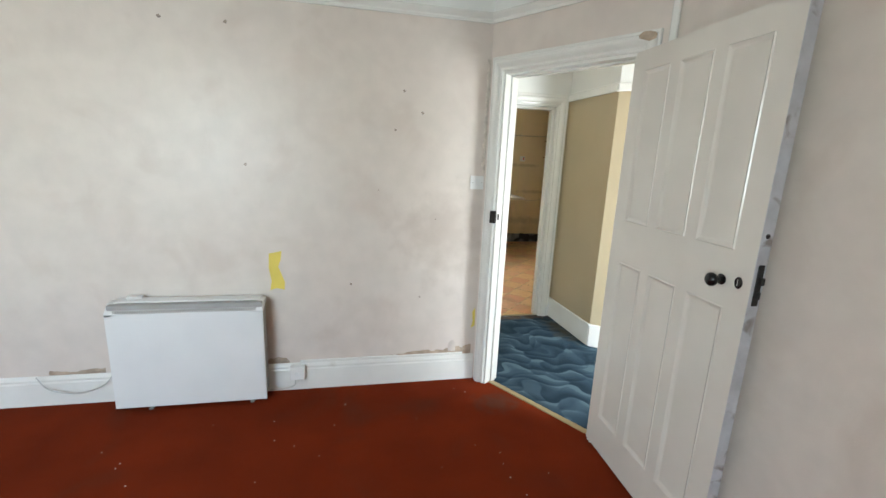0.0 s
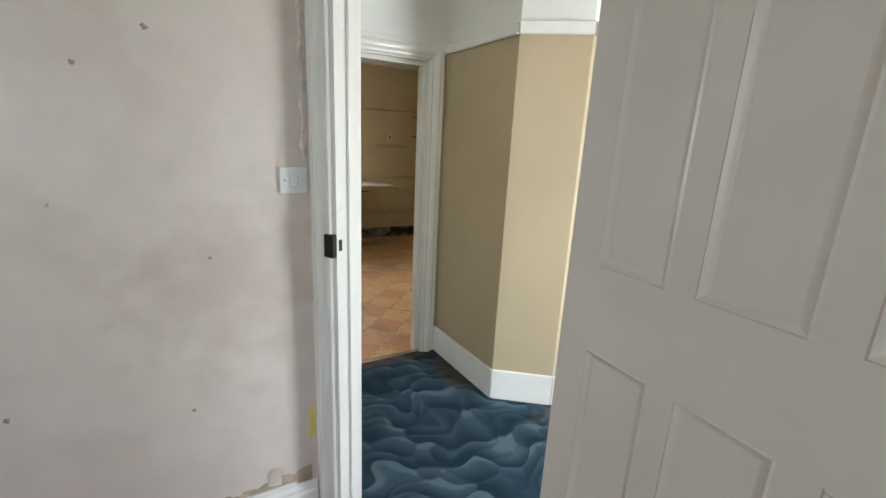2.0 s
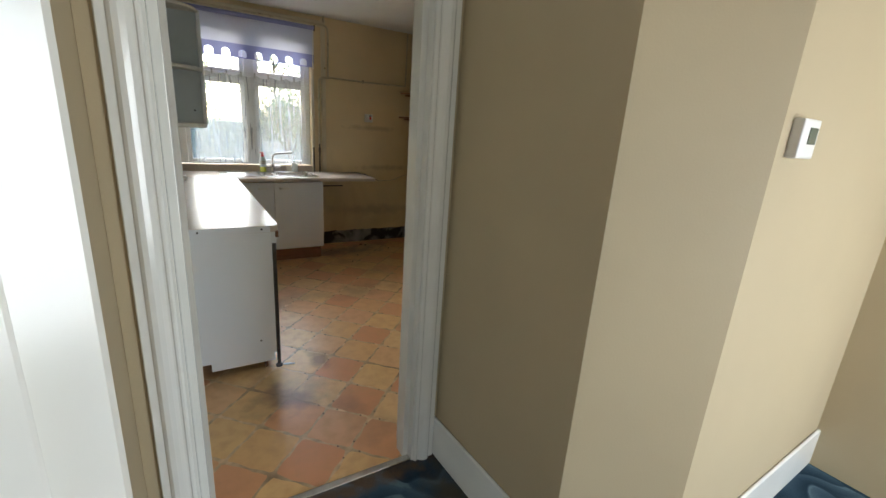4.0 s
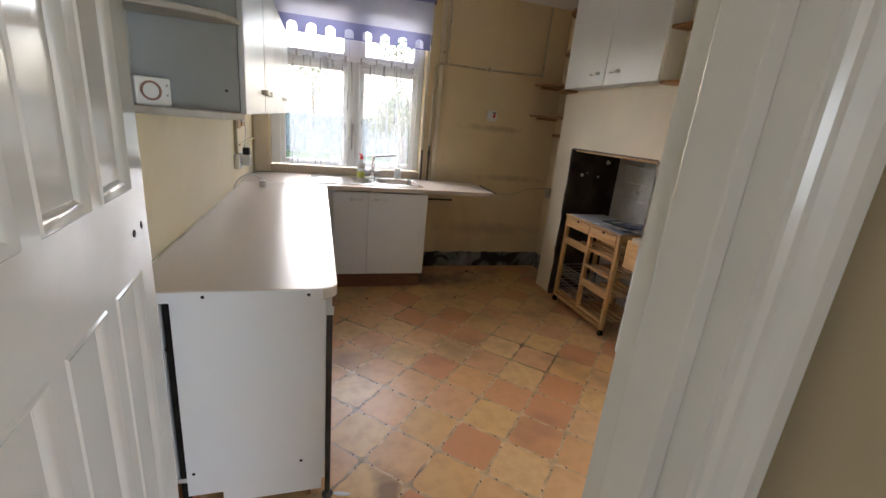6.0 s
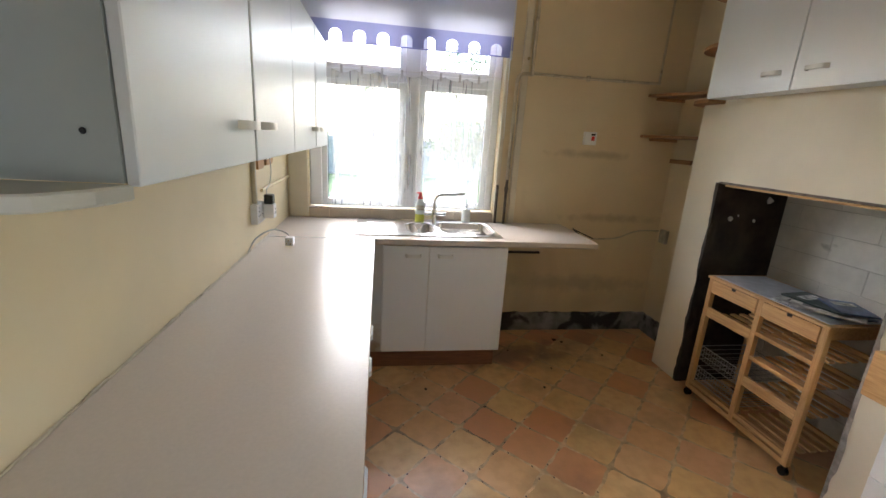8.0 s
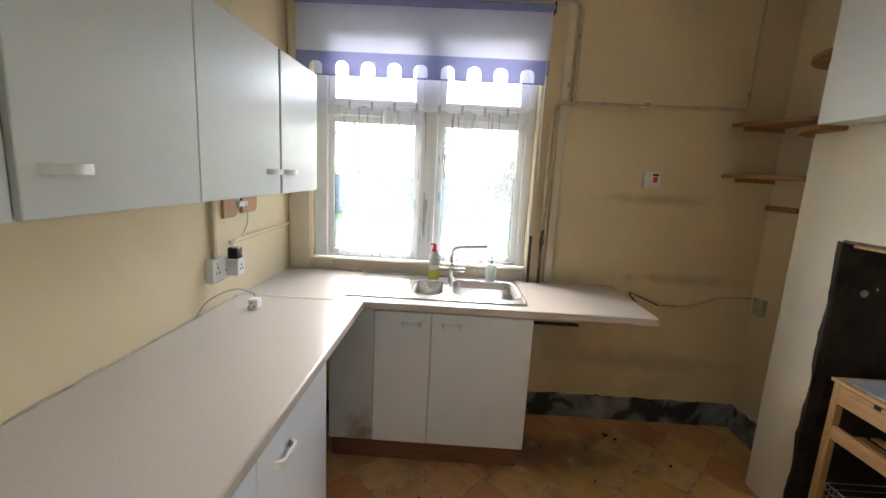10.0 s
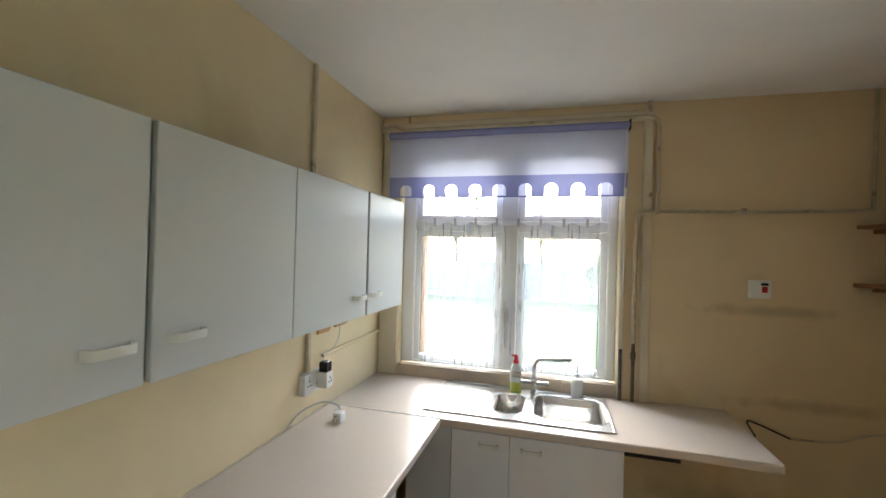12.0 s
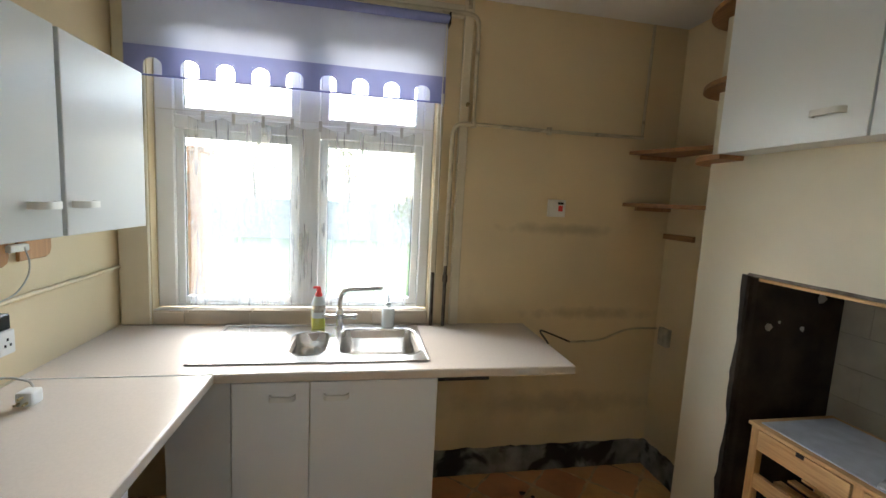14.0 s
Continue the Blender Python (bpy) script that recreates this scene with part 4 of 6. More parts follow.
def net_curtain():
    """Gathered net on a wire across the lower lights."""
    b = B()
    x0, x1, z0, z1 = 0.30, 1.395, 1.00, 1.93
    nx, nz = 120, 14
    grid = []
    for i in range(nx + 1):
        u = i / nx
        col = []
        x = x0 + (x1 - x0) * u
        for k in range(nz + 1):
            v = k / nz
            sag = 0.022 * abs(math.sin(u * math.pi * 7.0)) * v
            y = 0.035 + 0.006 * math.sin(u * 70 + 2.5 * math.sin(u * 17)) * (0.6 + 0.4 * v) + 0.002 * math.sin(u * 210)
            col.append(b.verts.new((x + 0.012 * math.sin(v * 3 + u * 30) * (1 - v), y, z0 + (z1 - z0 - sag) * v)))
        grid.append(col)
    for i in range(nx):
        for k in range(nz):
            b.faces.new((grid[i][k], grid[i + 1][k], grid[i + 1][k + 1], grid[i][k + 1]))
    ob = thing("net_curtain", (0, 0, 0), "grubby white net curtain hung on a wire across the window", "curtain")
    part("net", b, NET, ob, smooth=True)
    b = B()
    tube(b, [(0.16, 0.04, 1.955), (0.8, 0.04, 1.945), (1.49, 0.04, 1.955)], 0.002, 6)
    part("wire", b, PLASTIC, ob)
    for i in range(8):
        u = (i + 0.5) / 8
        b = B()
        x = x0 + (x1 - x0) * u
        box(b, x - 0.008, x + 0.008, 0.030, 0.036, 1.90, 1.955, 0.002)
        part("tab", b, CABLE, ob)


net_curtain()


# ---- pipes on the window wall ----
def pipe(name, pts, r, mat, label, n=4):
    b = B()
    tube(b, smooth_line(pts, n) if n > 1 else pts, r, 10)
    return solid(name, b, mat, label, "pipe", smooth=True)


y = -0.028
pipe("pipe", [(1.555, y, 2.535), (1.64, y, 2.535), (1.685, y, 2.515), (1.695, y, 2.46)], 0.011, PIPE, "painted water pipe bending past the blind")
pipe("pipe", [(1.695, y, 2.46), (1.695, y, 1.995)], 0.011, PIPE, "painted upright water pipe beside the window", 1)
pipe("pipe", [(1.695, y, 1.995), (2.15, y - 0.002, 1.992), (2.69, y, 2.0)], 0.010, PIPE, "painted horizontal water pipe across the wall", 3)
pipe("pipe", [(2.69, y + 0.01, 2.0), (2.70, y + 0.01, 2.615)], 0.008, PIPE, "painted thin upright pipe to the ceiling", 1)
pipe("pipe", [(1.695, y, 1.99), (1.625, y - 0.014, 1.985), (1.592, y - 0.014, 1.955), (1.585, y - 0.014, 1.85), (1.583, y - 0.014, 1.25)], 0.012, PIPE, "painted water pipe dropping beside the window")
pipe("pipe", [(1.583, y - 0.014, 1.25), (1.583, y - 0.014, 0.905)], 0.010, RUST, "bare rusty pipe end above the worktop", 1)
pipe("pipe", [(1.517, y, 1.20), (1.519, y, 0.905)], 0.010, RUST, "bare rusty pipe above the worktop", 1)
pipe("pipe", [(0.0, y, 2.555), (0.10, y, 2.555), (0.16, y, 2.53), (0.26, y, 2.53), (0.9, y, 2.532), (1.555, y, 2.535)], 0.011, PIPE, "painted pipe running above the blind")
pipe("pipe", [(0.19, y + 0.008, 2.53), (0.19, y + 0.008, 2.62)], 0.009, PIPE, "short painted pipe to the ceiling", 1)
pipe("pipe", [(1.645, y, 2.56), (1.645, y, 2.623)], 0.011, PIPE, "short painted pipe stub at the ceiling", 1)
for p in ((1.695, y, 1.995), (2.12, y, 1.993), (1.583, y - 0.014, 1.26), (1.583, y - 0.014, 1.17)):
    b = B()
    tube(b, [(p[0], p[1], p[2] - 0.018), (p[0], p[1], p[2] + 0.018)], 0.0145, 10)
    solid("pipe_joint", b, PIPE if p[2] > 1.2 else RUST, "painted coupling on the water pipe", "pipe joint", smooth=True)
b = B()
tube(b, [(1.655, -0.005, 2.085), (1.655, -0.035, 2.085)], 0.006, 8)
tube(b, [(1.655, -0.035, 2.085), (1.655, -0.05, 2.09)], 0.010, 8)
solid("hook", b, BRASS, "small brass cord hook on the casing", "hook")

# ---- kitchen fittings ----
def bow_handle(parent, c, along, out, length=0.10, mat=PLASTIC, lift=0.026):
    """A flat arched pull; c is its middle, along and out are unit vectors."""
    a, o = Vector(along), Vector(out)
    c = Vector(c)
    up = a.cross(o)
    b = B()
    prof = [(-0.5, 0.0), (-0.46, 0.7), (-0.36, 1.0), (0.36, 1.0), (0.46, 0.7), (0.5, 0.0)]
    outer = [c + a * (length * u) + o * (lift * v) for u, v in prof]
    inner = [c + a * (length * u * 0.84) + o * (lift * max(v - 0.28, 0)) for u, v in prof]
    w = up * 0.010
    rows = [[b.verts.new(p + s) for p in q] for q, s in ((outer, w), (outer, -w), (inner, -w), (inner, w))]
    for r, s in zip(rows, rows[1:] + rows[:1]):
        for i in range(5):
            b.faces.new((r[i], r[i + 1], s[i + 1], s[i]))
    for i in (0, 5):
        b.faces.new([r[i] for r in rows])
    part("handle", b, mat, parent, "white plastic bow handle", smooth=True)


def worktop(name, pts, z0, z1, label):
    b = B()
    prism(b, pts, z0, z1, 0.009, 3)
    return solid(name, b, WORKTOP, label, "worktop")


# sink-side worktop (cut out round the bowls) and long side worktop
def cut_worktop():
    b = B()
    z0, z1 = 0.872, 0.91
    holes = [(0.845, 1.00, -0.46, -0.16), (1.055, 1.40, -0.47, -0.12)]
    xs = sorted({0.0, 2.06, *[v for q in holes for v in q[:2]]})
    ys = sorted({-0.63, 0.0, *[v for q in holes for v in q[2:]]})
    for a, c in zip(xs, xs[1:]):
        for d, e in zip(ys, ys[1:]):
            if not any(q[0] <= a and c <= q[1] and q[2] <= d and e <= q[3] for q in holes):
                box(b, a, c, d, e, z0, z1)
    bmesh.ops.remove_doubles(b, verts=b.verts[:], dist=0.0005)
    double = [f for f in b.faces if sum(1 for g in b.faces if g is not f and (g.calc_center_median() - f.calc_center_median()).length < 1e-4)]
    bmesh.ops.delete(b, geom=double, context="FACES_ONLY")
    front = [e for e in b.edges if all(abs(v.co.y + 0.63) < 1e-4 for v in e.verts) and abs(e.verts[0].co.z - e.verts[1].co.z) < 1e-5]
    bmesh.ops.bevel(b, geom=front, offset=0.010, segments=3, affect="EDGES", profile=0.6)
    return solid("worktop", b, WORKTOP, "beige laminate sink worktop, its free end unsupported", "worktop")


cut_worktop()
R = 0.045
corner = [(0.622 - R + R * math.cos(a), -2.767 + R - R * math.sin(a)) for a in [math.pi / 2 * k / 6 for k in range(7)]]
longtop = worktop("worktop", [(0.002, -0.633), (0.002, -2.767)] + corner[::-1] + [(0.622, -0.633)], 0.872, 0.911, "long beige laminate worktop with rounded corner")
b = B()
prism(b, [(0.03, -2.7705), (0.575, -2.7705), (0.575, -2.767), (0.03, -2.767)], 0.874, 0.908)
part("end_edging", b, MELAMINE, longtop, "white edging strip screwed to the end")
b = B()
box(b, 0.605, 0.6225, -2.745, -2.70, 0.835, 0.872, 0.002)
part("underside_block", b, BROWN, longtop, "dark chipboard under the corner")
b = B()
tube(b, [(0.004, -2.76 + 0.1 * k, 0.9115 + 0.001 * (k % 2)) for k in range(22)], 0.0032, 6)
part("sealant_bead", b, material("dirty_sealant", (0.34, 0.28, 0.21), 0.7, vary=0.4, scale=12), longtop, "dirty sealant bead along the wall")


b = B()
box(b, 0.01, 0.622, -0.6325, -0.6305, 0.905, 0.9122)
solid("joint_strip", b, PLASTIC, "white jointing strip between the two worktops", "edging")


def base_carcass():
    """The long run of white units on the left wall."""
    ob = thing("base_cabinet", (0, -2.74, 0), "white melamine base cabinet end with brown leg", "cabinet")
    b = B()
    prism(b, [(0.118, 0.0), (0.585, 0.0), (0.585, 0.018), (0.118, 0.018)], 0.105, 0.872)
    box(b, 0.23, 0.575, 0.0, 0.018, 0.055, 0.105)
    part("end_panel", b, MELAMINE, ob, "white end panel with screw heads")
    for x, z in ((0.14, 0.20), (0.50, 0.20), (0.10, 0.70)):
        b = B()
        lathe(b, [(0.006, 0), (0.004, 0.002)], 0, 0, 8)
        bmesh.ops.transform(b, verts=b.verts[:], matrix=Matrix.Translation((x, 0, z)) @ Matrix.Rotation(radians(90), 4, "X"))
        part("screw", b, IRON, ob)
    for x in (0.22, 0.53):
        b = B()
        lathe(b, [(0.006, 0), (0.004, 0.002)], 0, 0, 8)
        bmesh.ops.transform(b, verts=b.verts[:], matrix=Matrix.Translation((x, -0.031, 0.892)) @ Matrix.Rotation(radians(90), 4, "X"))
        part("screw", b, IRON, ob)
    b = B()
    box(b, 0.092, 0.117, 0.02, 0.04, 0.0, 0.86, 0.002)
    part("batten", b, IRON, ob, "dark batten behind the end panel")
    b = B()
    box(b, 0.588, 0.608, 0.004, 0.022, 0.03, 0.80, 0.002)
    leg = part("leg", b, DARKSTEEL, ob, "dark metal corner leg")
    b = B()
    lathe(b, [(0.020, 0.0), (0.022, 0.01), (0.010, 0.02), (0.010, 0.035)], 0.598, 0.013, 12)
    part("foot", b, DARKSTEEL, leg, smooth=True)
    b = B()
    box(b, 0.585, 0.612, 0.0, 0.03, 0.80, 0.872, 0.002)
    part("leg_block", b, MELAMINE, ob)
    # carcass behind, with back and bottom
    for nm, q in (("bottom_panel", (0.085, 0.58, 0.018, 1.58, 0.15, 0.168)), ("back_panel", (0.07, 0.085, 0.018, 1.58, 0.15, 0.872)), ("side_panel", (0.085, 0.58, 1.562, 1.58, 0.168, 0.872)), ("divider", (0.085, 0.58, 0.80, 0.818, 0.168, 0.872))):
        b = B()
        box(b, *q)
        part(nm, b, MELAMINE_DULL, ob)
    b = B()
    box(b, 0.52, 0.535, 0.03, 1.58, 0.0, 0.15)
    part("plinth", b, BROWN, ob, "brown plinth board")
    for y0, y1 in ((0.03, 0.52), (0.525, 1.025), (1.03, 1.58)):
        b = B()
        box(b, 0.583, 0.601, y0, y1, 0.155, 0.862, 0.002)
        d = part("door", b, MELAMINE, ob)
        bow_handle(d, (0.601, y1 - 0.40 if y1 > 1.5 else y1 - 0.1, 0.755), (0, 1, 0), (1, 0, 0), 0.11)
    return ob


base_carcass()


def sink_unit():
    ob = thing("sink_cabinet", (0.60, -0.60, 0), "white double-door sink cabinet on a brown plinth", "cabinet")
    b = B()
    box(b, -0.16, 0.068, 0.004, 0.02, 0.14, 0.872)
    part("filler_panel", b, blot(material("grey_filler_board", (0.58, 0.58, 0.57), 0.45, vary=0.03, scale=5), (0.60, -0.596, 0.17), (0.13, 0.2, 0.16), (0.30, 0.17, 0.08), 0.8), ob, "grey-white filler panel with a rust stain")
    for x0, x1 in ((0.072, 0.357), (0.360, 0.866)):
        b = B()
        box(b, x0, x1, 0.0, 0.018, 0.14, 0.858, 0.002)
        d = part("door", b, MELAMINE, ob)
        cx = x1 - 0.10 if x0 < 0.2 else x0 + 0.10
        bow_handle(d, (cx, 0.0, 0.80), (1, 0, 0), (0, -1, 0), 0.10)
    for nm, q in (("side_panel", (0.06, 0.078, 0.02, 0.57, 0.14, 0.872)), ("side_panel", (0.848, 0.866, 0.02, 0.57, 0.14, 0.872)), ("bottom_panel", (0.078, 0.848, 0.02, 0.57, 0.14, 0.158))):
        b = B()
        box(b, *q)
        part(nm, b, MELAMINE, ob)
    b = B()
    box(b, -0.16, 0.85, 0.055, 0.07, 0.0, 0.139)
    part("plinth", b, BROWN, ob, "brown plinth board")
    b = B()
    box(b, 0.868, 1.12, 0.10, 0.115, 0.80, 0.815, 0.002)
    part("bracket", b, IRON, ob, "dark steel worktop bracket")
    return ob


sink_unit()


def bowl(bm, x0, x1, y0, y1, z, depth, r, n=5):
    """An open basin with rounded corners; returns its rim loop."""
    def loop(ins, zz, rr):
        out = []
        for cx, cy, a0 in ((x1 - ins - rr, y1 - ins - rr, 0), (x0 + ins + rr, y1 - ins - rr, 90), (x0 + ins + rr, y0 + ins + rr, 180), (x1 - ins - rr, y0 + ins + rr, 270)):
            for k in range(n + 1):
                a = radians(a0 + 90 * k / n)
                out.append(bm.verts.new((cx + rr * math.cos(a), cy + rr * math.sin(a), zz)))
        return out
    rings = [loop(-0.008, z + 0.002, r + 0.008), loop(0, z - 0.002, r), loop(0.006, z - depth * 0.6, r), loop(0.012, z - depth + 0.02, r), loop(0.03, z - depth, r * 0.8)]
    m = len(rings[0])
    for a, c in zip(rings, rings[1:]):
        for i in range(m):
            bm.faces.new((a[i], a[(i + 1) % m], c[(i + 1) % m], c[i]))
    bm.faces.new(rings[-1])


def sink():
    ob = thing("sink", (0.487, -0.545, 0.911), "stainless steel inset sink with drainer and two bowls", "sink")
    W, D = 0.953, 0.505
    b = B()
    # sheet with openings: built from strips round the bowls
    holes = [(0.345, 0.525, 0.08, 0.39), (0.567, 0.925, 0.07, 0.435)]
    xs = sorted({0.02, 0.33, W - 0.012, *[v for q in holes for v in q[:2]]})
    ys = sorted({0.012, D - 0.012, *[v for q in holes for v in q[2:]]})
    for a, c in zip(xs, xs[1:]):
        for d, e in zip(ys, ys[1:]):
            if a < 0.33 or any(q[0] <= a and c <= q[1] and q[2] <= d and e <= q[3] for q in holes):
                continue
            b.faces.new([b.verts.new(p) for p in ((a, d, 0.006), (c, d, 0.006), (c, e, 0.006), (a, e, 0.006))])
    box(b, 0, W, 0, 0.012, 0, 0.007, 0.003, 2)
    box(b, 0, W, D - 0.012, D, 0, 0.009, 0.003, 2)
    box(b, W - 0.012, W, 0.012, D - 0.012, 0, 0.007, 0.003, 2)
    box(b, 0, 0.020, 0.012, D - 0.012, 0, 0.007, 0.003, 2)
    part("rim", b, STEEL, ob)
    b = B()
    n = 64
    cols = []
    for i in range(n + 1):
        yy = 0.012 + (D - 0.024) * i / n
        groove = 0.0028 * max(0.0, math.sin((yy - 0.10) / 0.30 * math.pi * 16)) if 0.10 < yy < 0.40 else 0.0
        cols.append([b.verts.new((x, yy, 0.004 + (groove if 0.06 < x < 0.31 else 0) - 0.002 * (x / 0.33))) for x in (0.02, 0.055, 0.075, 0.30, 0.315, 0.33)])
    for a, c in zip(cols, cols[1:]):
        for k in range(5):
            b.faces.new((a[k], a[k + 1], c[k + 1], c[k]))
    part("drainer", b, STEEL, ob, "ribbed steel drainer", smooth=True)
    for q, dep, r in ((holes[0], 0.11, 0.085), (holes[1], 0.16, 0.075)):
        b = B()
        bowl(b, *q, 0.006, dep, r)
        bo = part("bowl", b, STEEL, ob, smooth=True)
        b = B()
        lathe(b, [(0.035, 0), (0.032, 0.003), (0.012, 0.004)], (q[0] + q[1]) / 2, (q[2] + q[3]) / 2, 16)
        bmesh.ops.translate(b, verts=b.verts[:], vec=(0, 0, 0.0065 - dep))
        part("waste", b, CHROME, bo)
        for cx, cy, a0 in ((q[1], q[3], 0), (q[0], q[3], 90), (q[0], q[2], 180), (q[1], q[2], 270)):
            b = B()
            sx, sy = (1 if a0 in (0, 270) else -1), (1 if a0 in (0, 90) else -1)
            ccx, ccy = cx - sx * r, cy - sy * r
            arc = [b.verts.new((ccx + r * math.cos(radians(a0 + 90 * k / 5)), ccy + r * math.sin(radians(a0 + 90 * k / 5)), 0.0065)) for k in range(6)]
            tip = b.verts.new((cx, cy, 0.0065))
            for k in range(5):
                b.faces.new((arc[k], arc[k + 1], tip))
            part("fillet", b, STEEL, bo)
    b = B()
    lathe(b, [(0.016, 0.0065), (0.015, 0.009)], 0.548, 0.06, 14)
    part("overflow_cap", b, CHROME, ob)
    return ob


sink()


def mixer_tap():
    ob = thing("mixer_tap", (1.04, -0.088, 0.917), "chrome lever mixer tap with swivelled spout", "tap")
    b = B()
    lathe(b, [(0.026, 0), (0.026, 0.006), (0.019, 0.010), (0.017, 0.05), (0.021, 0.055), (0.021, 0.085), (0.014, 0.095), (0.011, 0.10)], 0, 0, 16)
    part("body", b, CHROME, ob, smooth=True)
    b = B()
    tube(b, smooth_line([(0, 0, 0.09), (0.0, -0.002, 0.15), (0.018, -0.008, 0.19), (0.06, -0.02, 0.205), (0.13, -0.04, 0.212), (0.19, -0.055, 0.222), (0.205, -0.058, 0.215)], 5), [0.0125] * 31, 12)
    part("spout", b, CHROME, ob, smooth=True)
    for s in (-1, 1):
        b = B()
        tube(b, [(s * 0.015, -0.002, 0.058), (s * 0.055, -0.006, 0.058), (s * 0.085, -0.008, 0.060)], [0.012, 0.012, 0.015], 10)
        tube(b, [(s * 0.075, -0.010, 0.060), (s * 0.078, -0.04, 0.072)], 0.006, 8)
        part("lever", b, CHROME, ob, smooth=True)


mixer_tap()


def washing_up_bottle():
    ob = thing("washing_up_bottle", (0.935, -0.095, 0.917), "half-empty clear bottle of yellow-green washing-up liquid", "bottle")
    b = B()
    lathe(b, [(0.026, 0), (0.029, 0.004), (0.029, 0.055)], 0, 0, 16, 1.15, 0.8)
    part("liquid", b, SOAPGREEN, ob, smooth=True)
    b = B()
    lathe(b, [(0.029, 0.055), (0.030, 0.09), (0.030, 0.125), (0.020, 0.155), (0.017, 0.165)], 0, 0, 16, 1.15, 0.8)
    bo = part("body", b, CLEARPL, ob, smooth=True)
    b = B()
    lathe(b, [(0.0305, 0.085), (0.0312, 0.12)], 0, 0, 16, 1.1, 0.82)
    part("label", b, material("bottle_label", (0.55, 0.50, 0.42), 0.4, vary=0.4, scale=40), bo)
    b = B()
    lathe(b, [(0.018, 0.165), (0.018, 0.178), (0.012, 0.185), (0.012, 0.200), (0.008, 0.212)], 0, 0, 14)
    box(b, -0.028, 0.008, -0.007, 0.007, 0.203, 0.214, 0.003)
    part("cap", b, RED, ob, "red flip cap", smooth=True)


washing_up_bottle()


def soap_dispenser():
    ob = thing("soap_dispenser", (1.285, -0.062, 0.917), "clear plastic pump soap dispenser beside the sink", "soap dispenser")
    b = B()
    lathe(b, [(0.030, 0), (0.033, 0.005), (0.034, 0.085), (0.031, 0.098), (0.014, 0.106), (0.014, 0.114)], 0, 0, 16)
    part("body", b, CLEARPL, ob, smooth=True)
    b = B()
    lathe(b, [(0.014, 0.114), (0.014, 0.126), (0.005, 0.130), (0.005, 0.165), (0.009, 0.170), (0.009, 0.178)], 0, 0, 12)
    tube(b, [(0, 0, 0.174), (-0.004, -0.032, 0.172)], 0.004, 8)
    part("pump", b, material("pump_grey", (0.45, 0.5, 0.52), 0.3), ob, "grey pump head", smooth=True)


soap_dispenser()


# ---- wall cabinets on the left wall ----
# grey board, with the shade among the shelf boards darkened into its colour
SHADED_CARCASS = material("grey_shaded_carcass_board", (0.38, 0.40, 0.39), 0.5, vary=0.05, scale=5, bump=0.05, bump_scale=50)


def wall_cabinet(y0, y1, doors, label, group="wall cabinets"):
    z0, z1 = 1.437, 1.997
    ob = thing("wall_cabinet", (0.0, y0, z0), label, "cabinet", group)
    h, L = z1 - z0, y1 - y0
    for nm, q in (("side_panel", (0.002, 0.305, 0, 0.016, 0, h)), ("side_panel", (0.002, 0.305, L - 0.016, L, 0, h)), ("bottom_panel", (0.002, 0.305, 0.016, L - 0.016, 0.0, 0.016)), ("top_panel", (0.002, 0.305, 0.016, L - 0.016, h - 0.016, h)), ("back_panel", (0.002, 0.008, 0.016, L - 0.016, 0.016, h - 0.016))):
        b = B()
        box(b, *q)
        part(nm, b, SHADED_CARCASS, ob)
    for a, c, hy, dirty in doors:
        b = B()
        box(b, 0.307, 0.325, a - y0 + 0.002, c - y0 - 0.002, -0.004, h, 0.002)
        d = part("door", b, MELAMINE_DULL, ob)
        bow_handle(d, (0.325, hy - y0, 0.085), (0, 1, 0), (1, 0, 0), 0.10)
    return ob


wall_cabinet(-0.878, -0.435, [(-0.874, -0.435, -0.80, 0)], "single-door grey-white wall cabinet beside the window")
wall_cabinet(-1.932, -0.884, [(-1.43, -0.888, -0.965, 0), (-1.93, -1.43, -1.845, 0)], "double-door grey-white wall cabinet with marked doors")
wall_cabinet(-2.49, -1.938, [(-2.49, -1.942, -2.02, 0)], "grey-white wall cabinet above the worktop")


SHELFGRIME = material("grimy_shelf_melamine", (0.52, 0.49, 0.43), 0.5, vary=0.08, scale=6, stain=(0.30, 0.25, 0.19), stain_scale=7, stain_lo=0.56, stain_hi=0.75)


def end_shelves():
    ob = thing("end_shelf_unit", (0.0, -2.495, 1.415), "white open end shelf unit with rounded boards", "shelf")
    pts = [(0.002, 0.0), (0.318, 0.0), (0.304, -0.055), (0.272, -0.105), (0.20, -0.138), (0.10, -0.155), (0.002, -0.165)]
    for z, t in ((0.0, 0.022), (0.285, 0.018), (0.567, 0.015)):
        b = B()
        prism(b, pts[::-1], z, z + t, 0.003)
        part("shelf", b, SHELFGRIME, ob)
    b = B()
    box(b, 0.002, 0.010, -0.165, 0.0, 0.022, 0.285)
    box(b, 0.002, 0.010, -0.165, 0.0, 0.303, 0.567)
    part("back_panel", b, SHADED_CARCASS, ob)
    b = B()
    lathe(b, [(0.0045, 0), (0.0035, 0.002)], 0, 0, 10)
    bmesh.ops.transform(b, verts=b.verts[:], matrix=Matrix.Translation((0.268, 0.0, 0.088)) @ Matrix.Rotation(radians(90), 4, "X"))
    part("shelf_plug", b, IRON, ob)


end_shelves()


